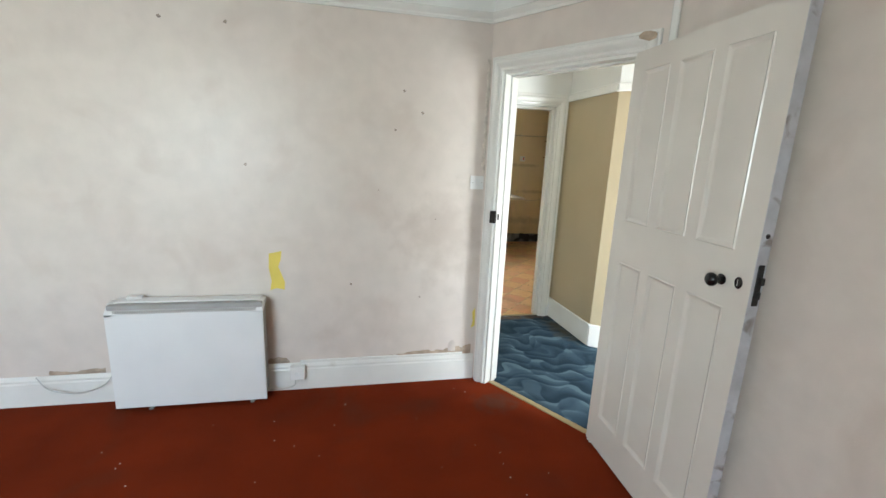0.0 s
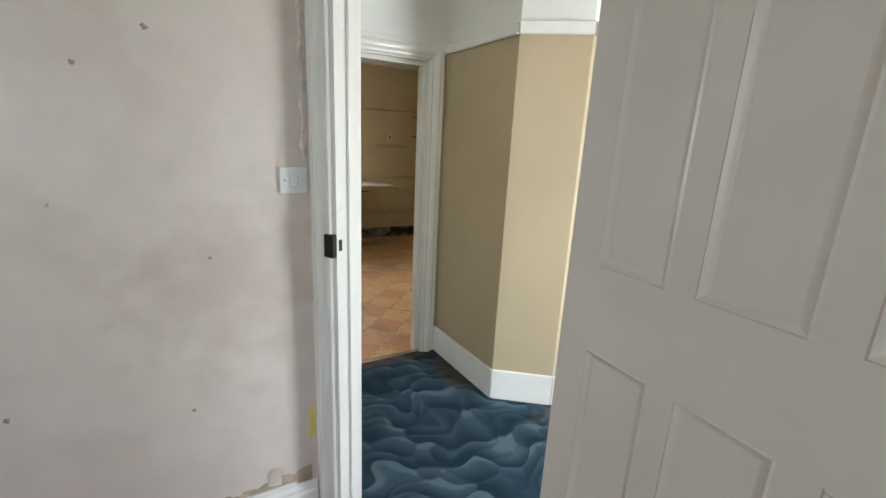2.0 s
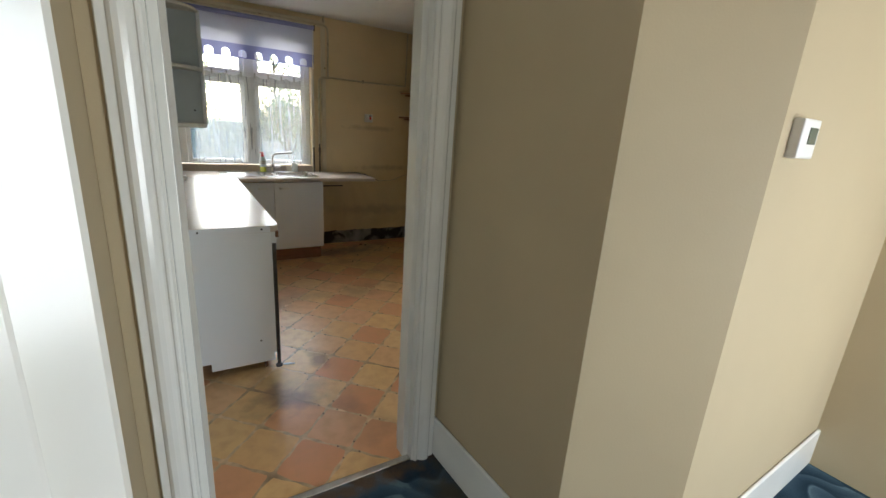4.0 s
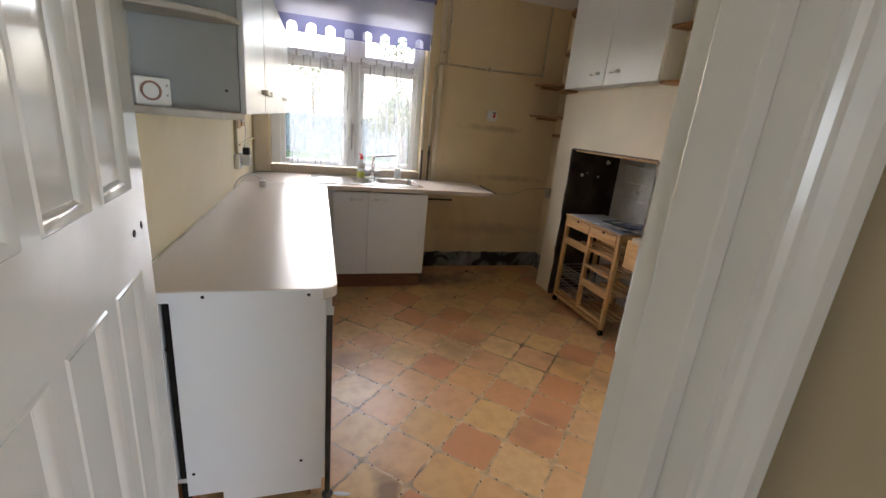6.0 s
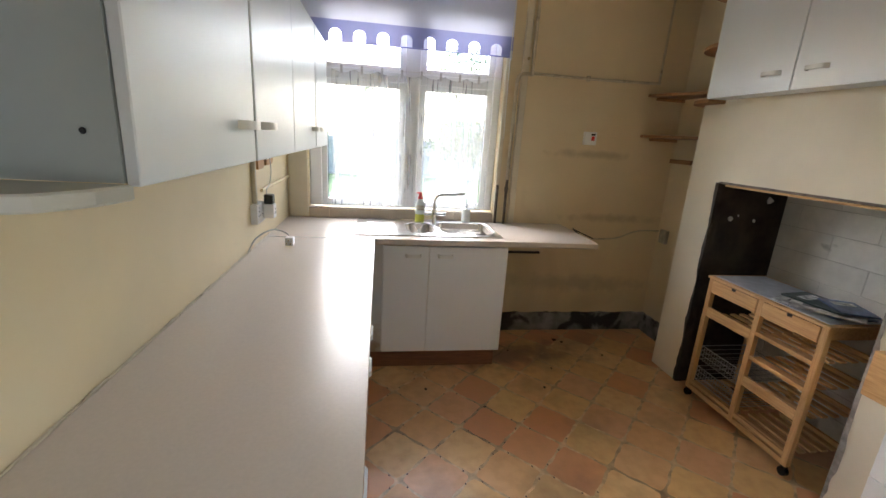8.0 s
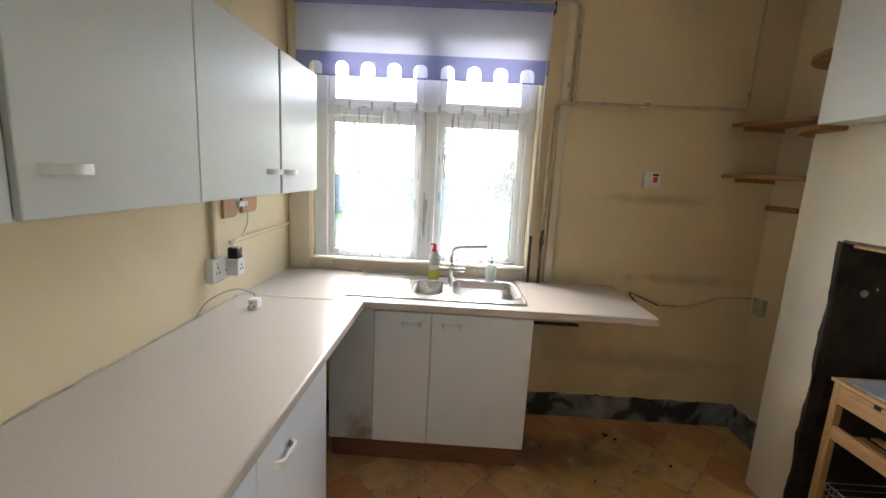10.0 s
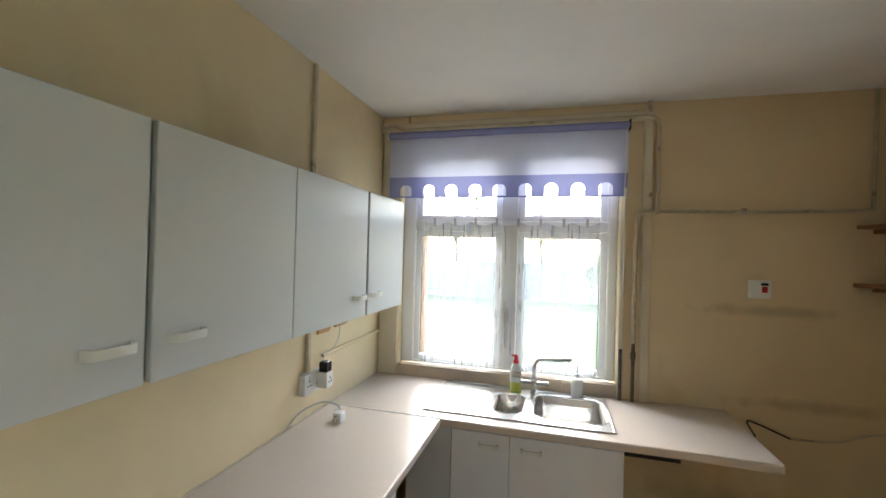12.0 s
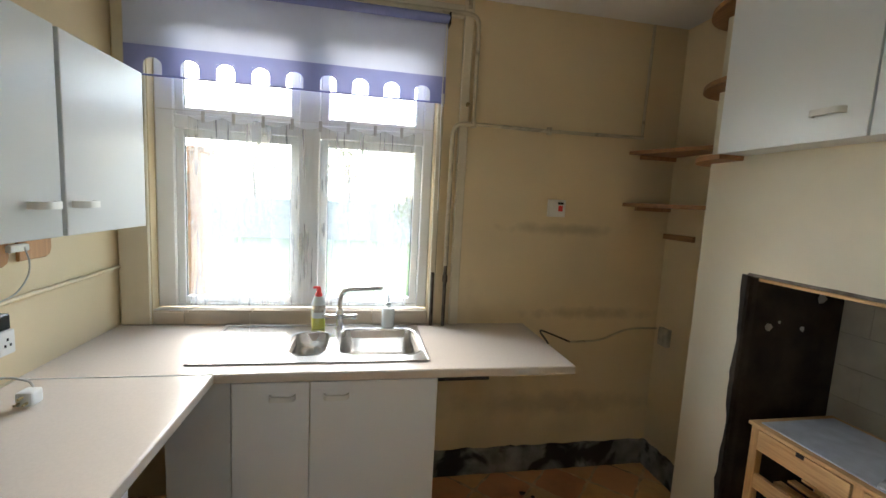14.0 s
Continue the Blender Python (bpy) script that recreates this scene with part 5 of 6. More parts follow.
def timer_box():
    ob = thing("heating_timer", (0.085, -2.576, 1.4375), "white heating timer box with a round dial", "timer", rz=38)
    b = B()
    box(b, -0.048, 0.048, 0.0, 0.042, 0, 0.082, 0.006, 2)
    part("case", b, PLASTIC, ob)
    b = B()
    rings = []
    for r, yy in ((0.028, 0.0), (0.028, -0.005), (0.022, -0.005), (0.022, -0.002)):
        rings.append([b.verts.new((-0.008 + r * math.cos(k * math.pi / 12), yy, 0.043 + r * math.sin(k * math.pi / 12))) for k in range(24)])
    for r, s in zip(rings, rings[1:]):
        for k in range(24):
            b.faces.new((r[k], r[(k + 1) % 24], s[(k + 1) % 24], s[k]))
    part("dial_ring", b, material("timer_ring", (0.30, 0.16, 0.11), 0.5, vary=0.2, scale=30), ob, "brown dial ring")
    for z in (0.03, 0.058):
        b = B()
        box(b, 0.034, 0.039, -0.002, 0.0, z, z + 0.006)
        part("button", b, GREYMETAL, ob)


timer_box()


# ---- sockets, boards and cables on the left wall ----
def double_socket(name, m, label, w=0.146, h=0.086, d=0.035, mat=PLASTIC):
    ob = thing(name, (0, 0, 0), label, "socket")
    ob.matrix_world = m
    b = B()
    box(b, -w / 2, w / 2, -d, 0, -h / 2, h / 2, 0.004, 2)
    part("box", b, mat, ob)
    for s in (-1, 1):
        b = B()
        for dx, dz in ((0, 0.012), (-0.011, -0.010), (0.011, -0.010)):
            box(b, s * 0.036 + dx - 0.0025, s * 0.036 + dx + 0.0025, -d - 0.001, -d + 0.001, dz - 0.004, dz + 0.004)
        part("pin_holes", b, BLACK, ob)
        b = B()
        box(b, s * 0.036 - 0.006, s * 0.036 + 0.006, -d - 0.004, -d + 0.001, 0.024, 0.036, 0.001)
        part("rocker", b, mat, ob)
    return ob


LEFT = Matrix.Rotation(radians(90), 4, "Z")       # faces +x
RIGHT = Matrix.Rotation(radians(-90), 4, "Z")     # faces -x
double_socket("wall_socket", Matrix.Translation((0, -0.83, 1.085)) @ LEFT, "white surface-mounted double socket above the worktop", 0.146, 0.10)
ob = thing("plug_adaptor", (0.036, -0.775, 1.05), "white multi-way plug adaptor with a black charger", "adaptor")
b = B()
box(b, 0.0, 0.055, -0.03, 0.03, 0.0, 0.075, 0.005, 2)
part("body", b, PLASTIC, ob)
b = B()
for dy, dz in ((-0.010, 0.03), (0.010, 0.03), (0.0, 0.048)):
    box(b, 0.0545, 0.0565, dy - 0.003, dy + 0.003, dz - 0.004, dz + 0.004)
part("pin_holes", b, BLACK, ob)
b = B()
box(b, 0.004, 0.05, -0.024, 0.024, 0.075, 0.125, 0.004)
part("charger", b, BLACK, ob, "black charger block")
b = B()
box(b, 0.0, 0.022, -0.862, -0.838, 1.135, 1.445, 0.004)
solid("conduit", b, PIPE, "painted upright conduit above the socket", "conduit")
b = B()
box(b, 0.0, 0.020, -0.865, -0.840, 1.99, 2.62, 0.004)
solid("conduit", b, PIPE, "painted upright conduit above the wall cabinets", "conduit")
pipe("pipe", [(0.012, -0.72, 1.185), (0.012, -0.36, 1.19), (0.012, -0.012, 1.195)], 0.009, CREAM, "thin painted pipe along the wall above the worktop", 2)
for y0, y1, z0 in ((-0.765, -0.64, 1.300), (-0.60, -0.45, 1.310)):
    b = B()
    r = 0.03
    prism(b, [(y0, z0), (y1 - r, z0), (y1 - r * 0.3, z0 + r * 0.3), (y1, z0 + r), (y1, 1.437), (y0, 1.437)], 0.0, 0.012, 0.002)
    ob = solid("backing_board", b, CORK, "brown board fixed under the wall cabinet", "board")
    ob.matrix_world = Matrix.Translation((0.002, 0, 0)) @ Matrix(((0, 0, 1, 0), (1, 0, 0, 0), (0, 1, 0, 0), (0, 0, 0, 1)))
b = B()
box(b, 0.002, 0.03, -0.655, -0.575, 1.345, 1.37, 0.006, 2)
solid("cable_clip", b, PLASTIC, "white plastic connector between the brown boards", "connector")
b = B()
tube(b, smooth_line([(0.03, -0.60, 1.36), (0.032, -0.585, 1.31), (0.035, -0.60, 1.26), (0.04, -0.66, 1.215), (0.045, -0.74, 1.20), (0.05, -0.775, 1.175)]), 0.0025, 6)
solid("cable", b, CABLE, "thin grey flex from the board to the charger", "cable", smooth=True)
b = B()
tube(b, smooth_line([(0.03, -0.44, 1.435), (0.025, -0.36, 1.405), (0.02, -0.22, 1.41), (0.015, -0.02, 1.44)]), 0.0025, 6)
solid("cable", b, DARKCABLE, "thin dark flex sagging under the wall cabinet", "cable", smooth=True)
ob = thing("plug", (0.17, -0.815, 0.9115), "white mains plug on a looped flex lying on the worktop", "plug")
b = B()
box(b, -0.022, 0.022, -0.03, 0.02, 0.0, 0.045, 0.008, 2)
part("body", b, PLASTIC, ob)
b = B()
for dx, dz in ((-0.011, 0.012), (0.011, 0.012), (0, 0.030)):
    box(b, dx - 0.003, dx + 0.003, -0.048, -0.03, dz, dz + 0.006)
part("pins", b, BRASS, ob)
b = B()
tube(b, smooth_line([(0.0, 0.02, 0.03), (-0.03, 0.03, 0.06), (-0.085, -0.02, 0.085), (-0.14, -0.12, 0.06), (-0.163, -0.18, 0.005)], 6), 0.0035, 8)
part("flex", b, CABLE, ob, smooth=True)
b = B()
pts = smooth_line([(0.006, -0.65, 0.914), (0.005, -1.0, 0.9135), (0.006, -1.5, 0.914), (0.005, -2.1, 0.913), (0.006, -2.74, 0.914)], 10)
tube(b, pts, [0.004 + 0.0022 * math.sin(i * 2.3) for i in range(len(pts))], 6)
solid("sealant_bead", b, PIPE, "grubby sealant bead between worktop and wall", "sealant", smooth=True)

# ---- switch and dark cable on the window wall ----
ob = thing("cooker_switch", (2.203, 0, 1.578), "white cooker switch with a red rocker", "switch")
b = B()
box(b, -0.048, 0.048, -0.035, 0, -0.048, 0.048, 0.005, 2)
part("plate", b, PLASTIC, ob)
b = B()
box(b, 0.004, 0.030, -0.039, -0.034, -0.016, 0.016, 0.002)
part("rocker", b, RED, ob, "red rocker")
b = B()
box(b, 0.000, 0.034, -0.0365, -0.034, 0.022, 0.034, 0.001)
part("neon", b, BLACK, ob)
b = B()
tube(b, smooth_line([(2.085, -0.30, 0.895), (2.12, -0.12, 0.90), (2.20, -0.03, 0.865), (2.36, -0.016, 0.80)], 8), 0.005, 8)
solid("cable", b, DARKCABLE, "thick dark cooker cable behind the worktop end", "cable", smooth=True)
b = B()
tube(b, smooth_line([(2.355, -0.016, 0.80), (2.55, -0.012, 0.81), (2.70, -0.012, 0.865), (2.80, -0.012, 0.88), (2.915, -0.03, 0.885)], 8), 0.006, 8)
solid("cable", b, PIPE, "cream-painted cooker cable looping across the wall", "cable", smooth=True)
b = B()
box(b, 2.90, 2.93, -0.14, -0.06, 0.80, 0.905, 0.004)
solid("cable_outlet", b, GRIMY, "grimy cable outlet plate in the alcove", "socket")

# rough wall foot where the skirting is missing
def rough_foot(name, p, q, face, label):
    """A strip of stripped wall with an uneven upper edge."""
    b = B()
    rnd = random.Random(7 + int(100 * p[0]))
    n = 40
    lo, hi, bk = [], [], []
    P, Q, F = Vector((*p, 0)), Vector((*q, 0)), Vector((*face, 0))
    for i in range(n + 1):
        c = P.lerp(Q, i / n)
        z = 0.150 + 0.003 * math.sin(i * 0.9) + rnd.uniform(-0.004, 0.004)
        lo.append(b.verts.new(c + F * (0.012 + rnd.uniform(0, 0.006))))
        hi.append(b.verts.new(c + F * (0.007 + rnd.uniform(0, 0.004)) + Vector((0, 0, z))))
        bk.append(b.verts.new(c + Vector((0, 0, z + 0.008))))
    for i in range(n):
        b.faces.new((lo[i], lo[i + 1], hi[i + 1], hi[i]))
        b.faces.new((hi[i], hi[i + 1], bk[i + 1], bk[i]))
    return structure(name, b, STAINED, label, "trim")


rough_foot("wall_foot", (1.45, 0), (2.93, 0), (0, -1), "stripped grey wall foot with black stains")
rough_foot("wall_foot", (2.93, 0), (2.93, -0.55), (-1, 0), "stripped grey wall foot with black stains")
skirting("baseboard", Matrix.Translation((3.06, 0, 0)) @ Matrix.Rotation(radians(90), 4, "Z"), -2.84, -2.64, 0, 1, 0.12, label="white painted skirting board beyond the drawer unit")

# ---- chimney breast: recess, cupboards, shelves ----
b = B()
box(b, 3.17, 3.20, -1.81, -0.81, 0, 1.355)
structure("recess_back", b, material("pale_mortar", (0.42, 0.39, 0.34), 0.9, vary=0.2, scale=12, bump=0.5), "dark mortar at the back of the recess", "wall")
b = B()
box(b, 2.683, 3.17, -0.818, -0.811, 0.0, 1.352)
structure("recess_side", b, SOOT, "soot-dark side of the recess", "wall")
b = B()
box(b, 2.683, 3.17, -1.809, -1.802, 0.0, 1.352)
structure("recess_side_near", b, SOOT, "soot-dark side of the recess", "wall")
b = B()
box(b, 2.683, 3.17, -1.802, -0.818, 1.345, 1.353)
structure("recess_top", b, SOOT, "soot-dark lintel of the recess", "wall")


def ragged_edge(p0, p1, inward, label, seed, wide, mat):
    """A strip of broken plaster along an edge of the recess (in the breast's face)."""
    rnd = random.Random(seed)
    b = B()
    P, Q, I = Vector((0, *p0)), Vector((0, *p1)), Vector((0, *inward))
    n = 36
    rows = []
    for i in range(n + 1):
        c = P.lerp(Q, i / n)
        w = wide * (1 + 0.45 * math.sin(i * 0.55 + seed) + rnd.uniform(-0.35, 0.35))
        rows.append([b.verts.new(Vector((2.676 + rnd.uniform(0, 0.002), c.y, c.z)) - I * 0.004 - I * max(w, 0.004)), b.verts.new(Vector((2.672 + rnd.uniform(0, 0.004), c.y, c.z)) + I * 0.002), b.verts.new(Vector((2.72, c.y, c.z)) + I * 0.012)])
    for r, s in zip(rows, rows[1:]):
        for k in range(2):
            b.faces.new((r[k], s[k], s[k + 1], r[k + 1]))
    structure("broken_edge", b, mat, label, "trim")


ragged_edge((-0.81, 0.0), (-0.81, 1.355), (-1, 0), "broken dark plaster edge of the recess", 1, 0.016, SOOT)
ragged_edge((-1.81, 0.0), (-1.81, 1.355), (1, 0), "broken plaster edge of the recess", 4, 0.013, GREYMORTAR)
ragged_edge((-0.81, 1.355), (-1.81, 1.355), (0, -1), "broken plaster edge under the lintel", 8, 0.003, RAW)


# pale mortar flecks on the sooty side, and a worn timber lintel edge
for i, (x, z, s) in enumerate(((2.80, 1.14, 0.020), (2.97, 1.13, 0.015), (3.05, 1.26, 0.026), (2.85, 1.16, 0.008))):
    r = random.Random(i)
    b = B()
    vs = [b.verts.new((s * math.cos(k) * r.uniform(0.5, 1), 0, s * 1.2 * math.sin(k) * r.uniform(0.5, 1))) for k in range(6)]
    f = b.faces.new(vs)
    g = bmesh.ops.extrude_face_region(b, geom=[f])
    bmesh.ops.translate(b, verts=[v for v in g["geom"] if isinstance(v, bmesh.types.BMVert)], vec=(0, -0.004, 0))
    solid("mortar_fleck", b, WHITEBRICK, "pale mortar fleck on the sooty recess side", "mortar", (x, -0.8185, z), "mortar flecks")
b = B()
box(b, 2.674, 2.70, -1.80, -0.86, 1.338, 1.350, 0.002)
solid("lintel_strip", b, PINE_Y, "thin bare wood strip under the recess lintel", "board")


def breast_cupboard():
    z0, z1 = 1.835, 2.60
    ob = thing("wall_cabinet", (2.545, -1.79, z0), "white two-door cupboard high on the chimney breast", "cabinet")
    h = z1 - z0
    b = B()
    box(b, 0.018, 0.135, 0, 1.07, 0, h)
    part("carcass", b, MELAMINE, ob)
    for a, c, hy in ((0.0, 0.543, 0.43), (0.547, 1.07, 0.66)):
        b = B()
        box(b, 0.0, 0.016, a + 0.001, c - 0.001, -0.002, h, 0.002)
        d = part("door", b, MELAMINE, ob)
        bow_handle(d, (0.0, hy, 0.085), (0, 1, 0), (-1, 0, 0), 0.10)
    return ob


breast_cupboard()


def round_shelf(at, pts, t, label, rz=0.0):
    b = B()
    prism(b, pts, 0, t, 0.003, 2)
    return solid("corner_shelf", b, SHELFWOOD, label, "shelf", at, "corner shelves", rz=rz)


def arc_pts(x0, y0, rx, ry, a0, a1, n=10):
    return [(x0 + rx * math.cos(radians(a0 + (a1 - a0) * k / n)), y0 + ry * math.sin(radians(a0 + (a1 - a0) * k / n))) for k in range(n + 1)]


# rounded boards at both ends of the high cupboard
for z in (1.815, 2.125, 2.44):
    round_shelf((0, 0, z), [(2.678, -1.792), (2.56, -1.792)] + arc_pts(2.84, -1.80, 0.28, 0.345, 180, 270) + [(2.84, -2.083), (2.678, -2.083)], 0.02, "varnished wooden rounded shelf at the cupboard end")
for z in (1.815, 2.125, 2.44):
    round_shelf((0, 0, z), [(2.678, -0.718), (2.678, -0.547), (2.80, -0.547)] + arc_pts(2.80, -0.70, 0.24, 0.27, 90, 180) + [(2.56, -0.718)], 0.02, "varnished wooden rounded shelf at the cupboard end")
# shelves in the alcove
for z, x in ((1.905, 2.63), (1.61, 2.62)):
    round_shelf((0, 0, z), [(2.929, -0.003), (x, -0.003)] + [(x + 0.02, -0.06), (x + 0.09, -0.22), (2.80, -0.40), (2.87, -0.52), (2.929, -0.545)], 0.02, "varnished wooden shaped shelf in the alcove")
    b = B()
    box(b, 2.70, 2.928, -0.022, -0.002, z - 0.022, z, 0.002)
    solid("shelf_batten", b, SHELFWOOD, "wooden batten under the alcove shelf", "batten")
b = B()
box(b, 2.908, 2.928, -0.235, -0.002, 1.430, 1.462, 0.002)
solid("shelf_batten", b, SHELFWOOD, "bare wooden batten on the alcove wall", "batten")

# white batten, bracket and sockets in the second alcove
b = B()
box(b, 2.70, 3.04, -2.106, -2.082, 1.475, 1.505, 0.003)
solid("shelf_batten", b, GLOSS, "white painted shelf batten on the alcove side", "batten")
b = B()
box(b, 3.036, 3.058, -2.95, -2.42, 1.475, 1.505, 0.003)
solid("shelf_batten", b, GLOSS, "white painted shelf batten on the alcove wall", "batten")
double_socket("wall_socket", Matrix.Translation((3.06, -2.255, 1.11)) @ RIGHT, "grubby white surface-mounted double socket over the drawers", 0.17, 0.095, 0.04, GRIMY)
b = B()
box(b, 3.046, 3.06, -2.285, -2.27, 1.16, 2.10, 0.003)
solid("conduit", b, CREAM, "painted conduit rising from the socket", "conduit")
b = B()
box(b, 3.04, 3.06, -2.19, -2.165, 1.51, 1.68, 0.004)
box(b, 3.01, 3.04, -2.19, -2.17, 1.55, 1.58, 0.003)
box(b, 3.01, 3.04, -2.19, -2.17, 1.64, 1.66, 0.003)
solid("pipe_bracket", b, material("grimy_white", (0.48, 0.44, 0.36), 0.6, vary=0.25, scale=22), "grimy white pipe bracket in the alcove corner", "bracket")


def drawer_unit():
    ob = thing("drawer_unit", (2.42, -2.625, 0), "white three-drawer base unit with brown plinth", "cabinet")
    b = B()
    box(b, 0.018, 0.636, 0.0, 0.016, 0.0, 0.872)
    part("end_panel", b, blot(material("scuffed_end_panel", (0.72, 0.72, 0.71), 0.36, vary=0.03, scale=6), (2.75, -2.625, 0.03), (0.30, 0.2, 0.10), (0.36, 0.29, 0.21), 0.7, 16), ob, "white end panel stained at its foot")
    for nm, q in (("side_panel", (0.018, 0.636, 0.525, 0.541, 0.12, 0.872)), ("bottom_panel", (0.018, 0.636, 0.016, 0.525, 0.12, 0.136)), ("back_panel", (0.62, 0.636, 0.016, 0.525, 0.136, 0.872))):
        b = B()
        box(b, *q)
        part(nm, b, MELAMINE, ob)
    for z0, z1 in ((0.145, 0.425), (0.43, 0.70), (0.705, 0.865)):
        b = B()
        box(b, 0.0, 0.018, 0.002, 0.54, z0, z1, 0.002)
        d = part("drawer_front", b, MELAMINE, ob)
        bow_handle(d, (0.0, 0.30, (z0 + z1) / 2 + 0.03), (0, 1, 0), (-1, 0, 0), 0.14)
    b = B()
    box(b, 0.05, 0.065, 0.016, 0.54, 0.0, 0.12)
    part("plinth", b, BROWN, ob, "brown plinth board")
    b = B()
    box(b, 0.012, 0.16, 0.5415, 0.655, 0.69, 0.868, 0.002)
    part("side_board", b, PINE_Y, ob, "bare pine board at the side")
    return ob


drawer_unit()
shorttop = worktop("worktop", [(2.392, -2.632), (3.058, -2.632), (3.058, -2.083), (2.68, -2.083), (2.68, -2.05), (2.392, -2.05)], 0.872, 0.905, "short beige laminate worktop over the drawers")
b = B()
box(b, 2.40, 3.056, -2.6345, -2.632, 0.8745, 0.9025)
part("raw_edge", b, BROWN, shorttop, "bare brown chipboard end")
b = B()
box(b, 3.02, 3.05, -2.42, -2.37, 0.9055, 0.912, 0.003)
solid("metal_clip", b, IRON, "small dark metal clip on the worktop", "clip")


def trolley():
    """A pine kitchen trolley with drawers, slatted shelves and wire baskets."""
    ob = thing("kitchen_trolley", (2.635, -1.66, 0), "pine kitchen trolley with two drawers and slatted shelves", "trolley")
    L, D, Hh = 0.71, 0.38, 0.815
    t = 0.032
    for x in (0.0, D - t):
        for yy in (0.0, 0.335, L - t):
            b = B()
            box(b, x, x + t, yy, yy + t, 0.055, Hh - 0.018, 0.003)
            part("post", b, PINE, ob)
    b = B()
    box(b, -0.008, D + 0.008, -0.008, L + 0.008, Hh - 0.018, Hh - 0.004, 0.004, 2)
    top = part("top_frame", b, PINE_Y, ob)
    b = B()
    box(b, 0.02, D - 0.02, 0.02, L - 0.02, Hh - 0.0045, Hh, 0.001)
    part("top_inlay", b, material("grey_inlay", (0.46, 0.48, 0.52), 0.35, vary=0.1, scale=20), top, "grey-white tray surface")
    for y0, y1 in ((t, 0.335), (0.335 + t, L - t)):
        b = B()
        box(b, -0.004, 0.014, y0 + 0.002, y1 - 0.002, 0.715, 0.792, 0.002)
        d = part("drawer", b, PINE_Y, ob)
        b = B()
        box(b, -0.006, 0.0, (y0 + y1) / 2 - 0.014, (y0 + y1) / 2 + 0.014, 0.777, 0.7925, 0.002)
        part("finger_notch", b, NAIL, d)
        b = B()
        box(b, 0.014, D - t - 0.01, y0 + 0.01, y1 - 0.01, 0.72, 0.785)
        part("drawer_box", b, PINE_Y, d)
    levels = {0: (0.10, 0.30, 0.46, 0.60), 1: (0.10, 0.56)}
    for bay, (y0, y1) in enumerate(((t, 0.335), (0.335 + t, L - t))):
        for z in levels[bay]:
            b = B()
            tall = 0.058 if z in (0.30, 0.56) else 0.022
            box(b, 0.002, 0.020, y0, y1, z, z + tall, 0.002)
            part("front_rail", b, PINE_Y, ob)
            b = B()
            box(b, D - 0.020, D - 0.002, y0, y1, z, z + 0.022, 0.002)
            part("back_rail", b, PINE_Y, ob)
            for i in range(5):
                x = 0.035 + i * 0.066
                b = B()
                box(b, x, x + 0.035, y0, y1, z + 0.004, z + 0.014, 0.001)
                part("slat", b, PINE_Y, ob)
    b = B()
    box(b, 0.002, 0.022, 0.0, L, 0.055, 0.085, 0.002)
    part("bottom_rail", b, PINE_Y, ob)
    # wire baskets in the far bay
    for z in (0.13, 0.27):
        y0, y1, x0, x1, h = 0.375, L - t - 0.008, 0.025, D - 0.05, 0.09
        wire = material("basket_wire", (0.42, 0.42, 0.40), 0.4, metal=0.6)
        b = B()
        tube(b, [(x0, y0, z + h), (x1, y0, z + h), (x1, y1, z + h), (x0, y1, z + h), (x0, y0, z + h)], 0.003, 5)
        basket = part("wire_basket", b, wire, ob, "pale wire basket")
        for k in range(3):
            b = B()
            zz = z + h * k / 3
            tube(b, [(x0, y0, zz), (x1, y0, zz), (x1, y1, zz), (x0, y1, zz), (x0, y0, zz)], 0.0022, 5)
            part("hoop_wire", b, wire, basket)
        for i in range(16):
            b = B()
            yy = y0 + (y1 - y0) * i / 15
            tube(b, [(x0, yy, z + h), (x0, yy, z), (x1, yy, z), (x1, yy, z + h)], 0.0016, 4)
            part("cross_wire", b, wire, basket)
    for x in (0.016, D - 0.016):
        for yy in (0.016, L - 0.016):
            b = B()
            tube(b, [(x - 0.012, yy, 0.022), (x + 0.012, yy, 0.022)], 0.022, 14)
            box(b, x - 0.015, x + 0.015, yy - 0.010, yy + 0.010, 0.022, 0.056, 0.003)
            part("castor", b, BLACK, ob, "black castor", smooth=True)
    return ob


trolley()
# papers on the trolley
rnd = random.Random(3)
for i, (col, w, h, x, y, rz) in enumerate((((0.55, 0.56, 0.56), 0.21, 0.29, 2.80, -1.44, 20), ((0.04, 0.07, 0.16), 0.20, 0.27, 2.83, -1.50, -12), ((0.62, 0.60, 0.56), 0.20, 0.28, 2.78, -1.52, 35), ((0.03, 0.05, 0.05), 0.19, 0.26, 2.81, -1.46, 8), ((0.10, 0.14, 0.24), 0.15, 0.21, 2.85, -1.55, -25))):
    b = B()
    box(b, -w / 2, w / 2, -h / 2, h / 2, 0, 0.008, 0.002)
    ob = thing("magazine", (x, y, 0.8155 + 0.0085 * i), ("pale" if col[0] > 0.3 else "dark blue") + " magazine in a loose pile on the trolley", "magazine", "magazines", rz=rz)
    part("page_block", b, material("magazine_%s" % "abcde"[i], col, 0.35, vary=0.5, scale=18), ob)
    b = B()
    box(b, -w * 0.3, w * 0.32, h * 0.1, h * 0.32, 0.008, 0.0085)
    part("cover_print", b, material("cover_%s" % "abcde"[i], [min(1, 0.75 - c) if c < 0.3 else c * 0.2 for c in col], 0.35, vary=0.6, scale=40), ob, "printed panel")


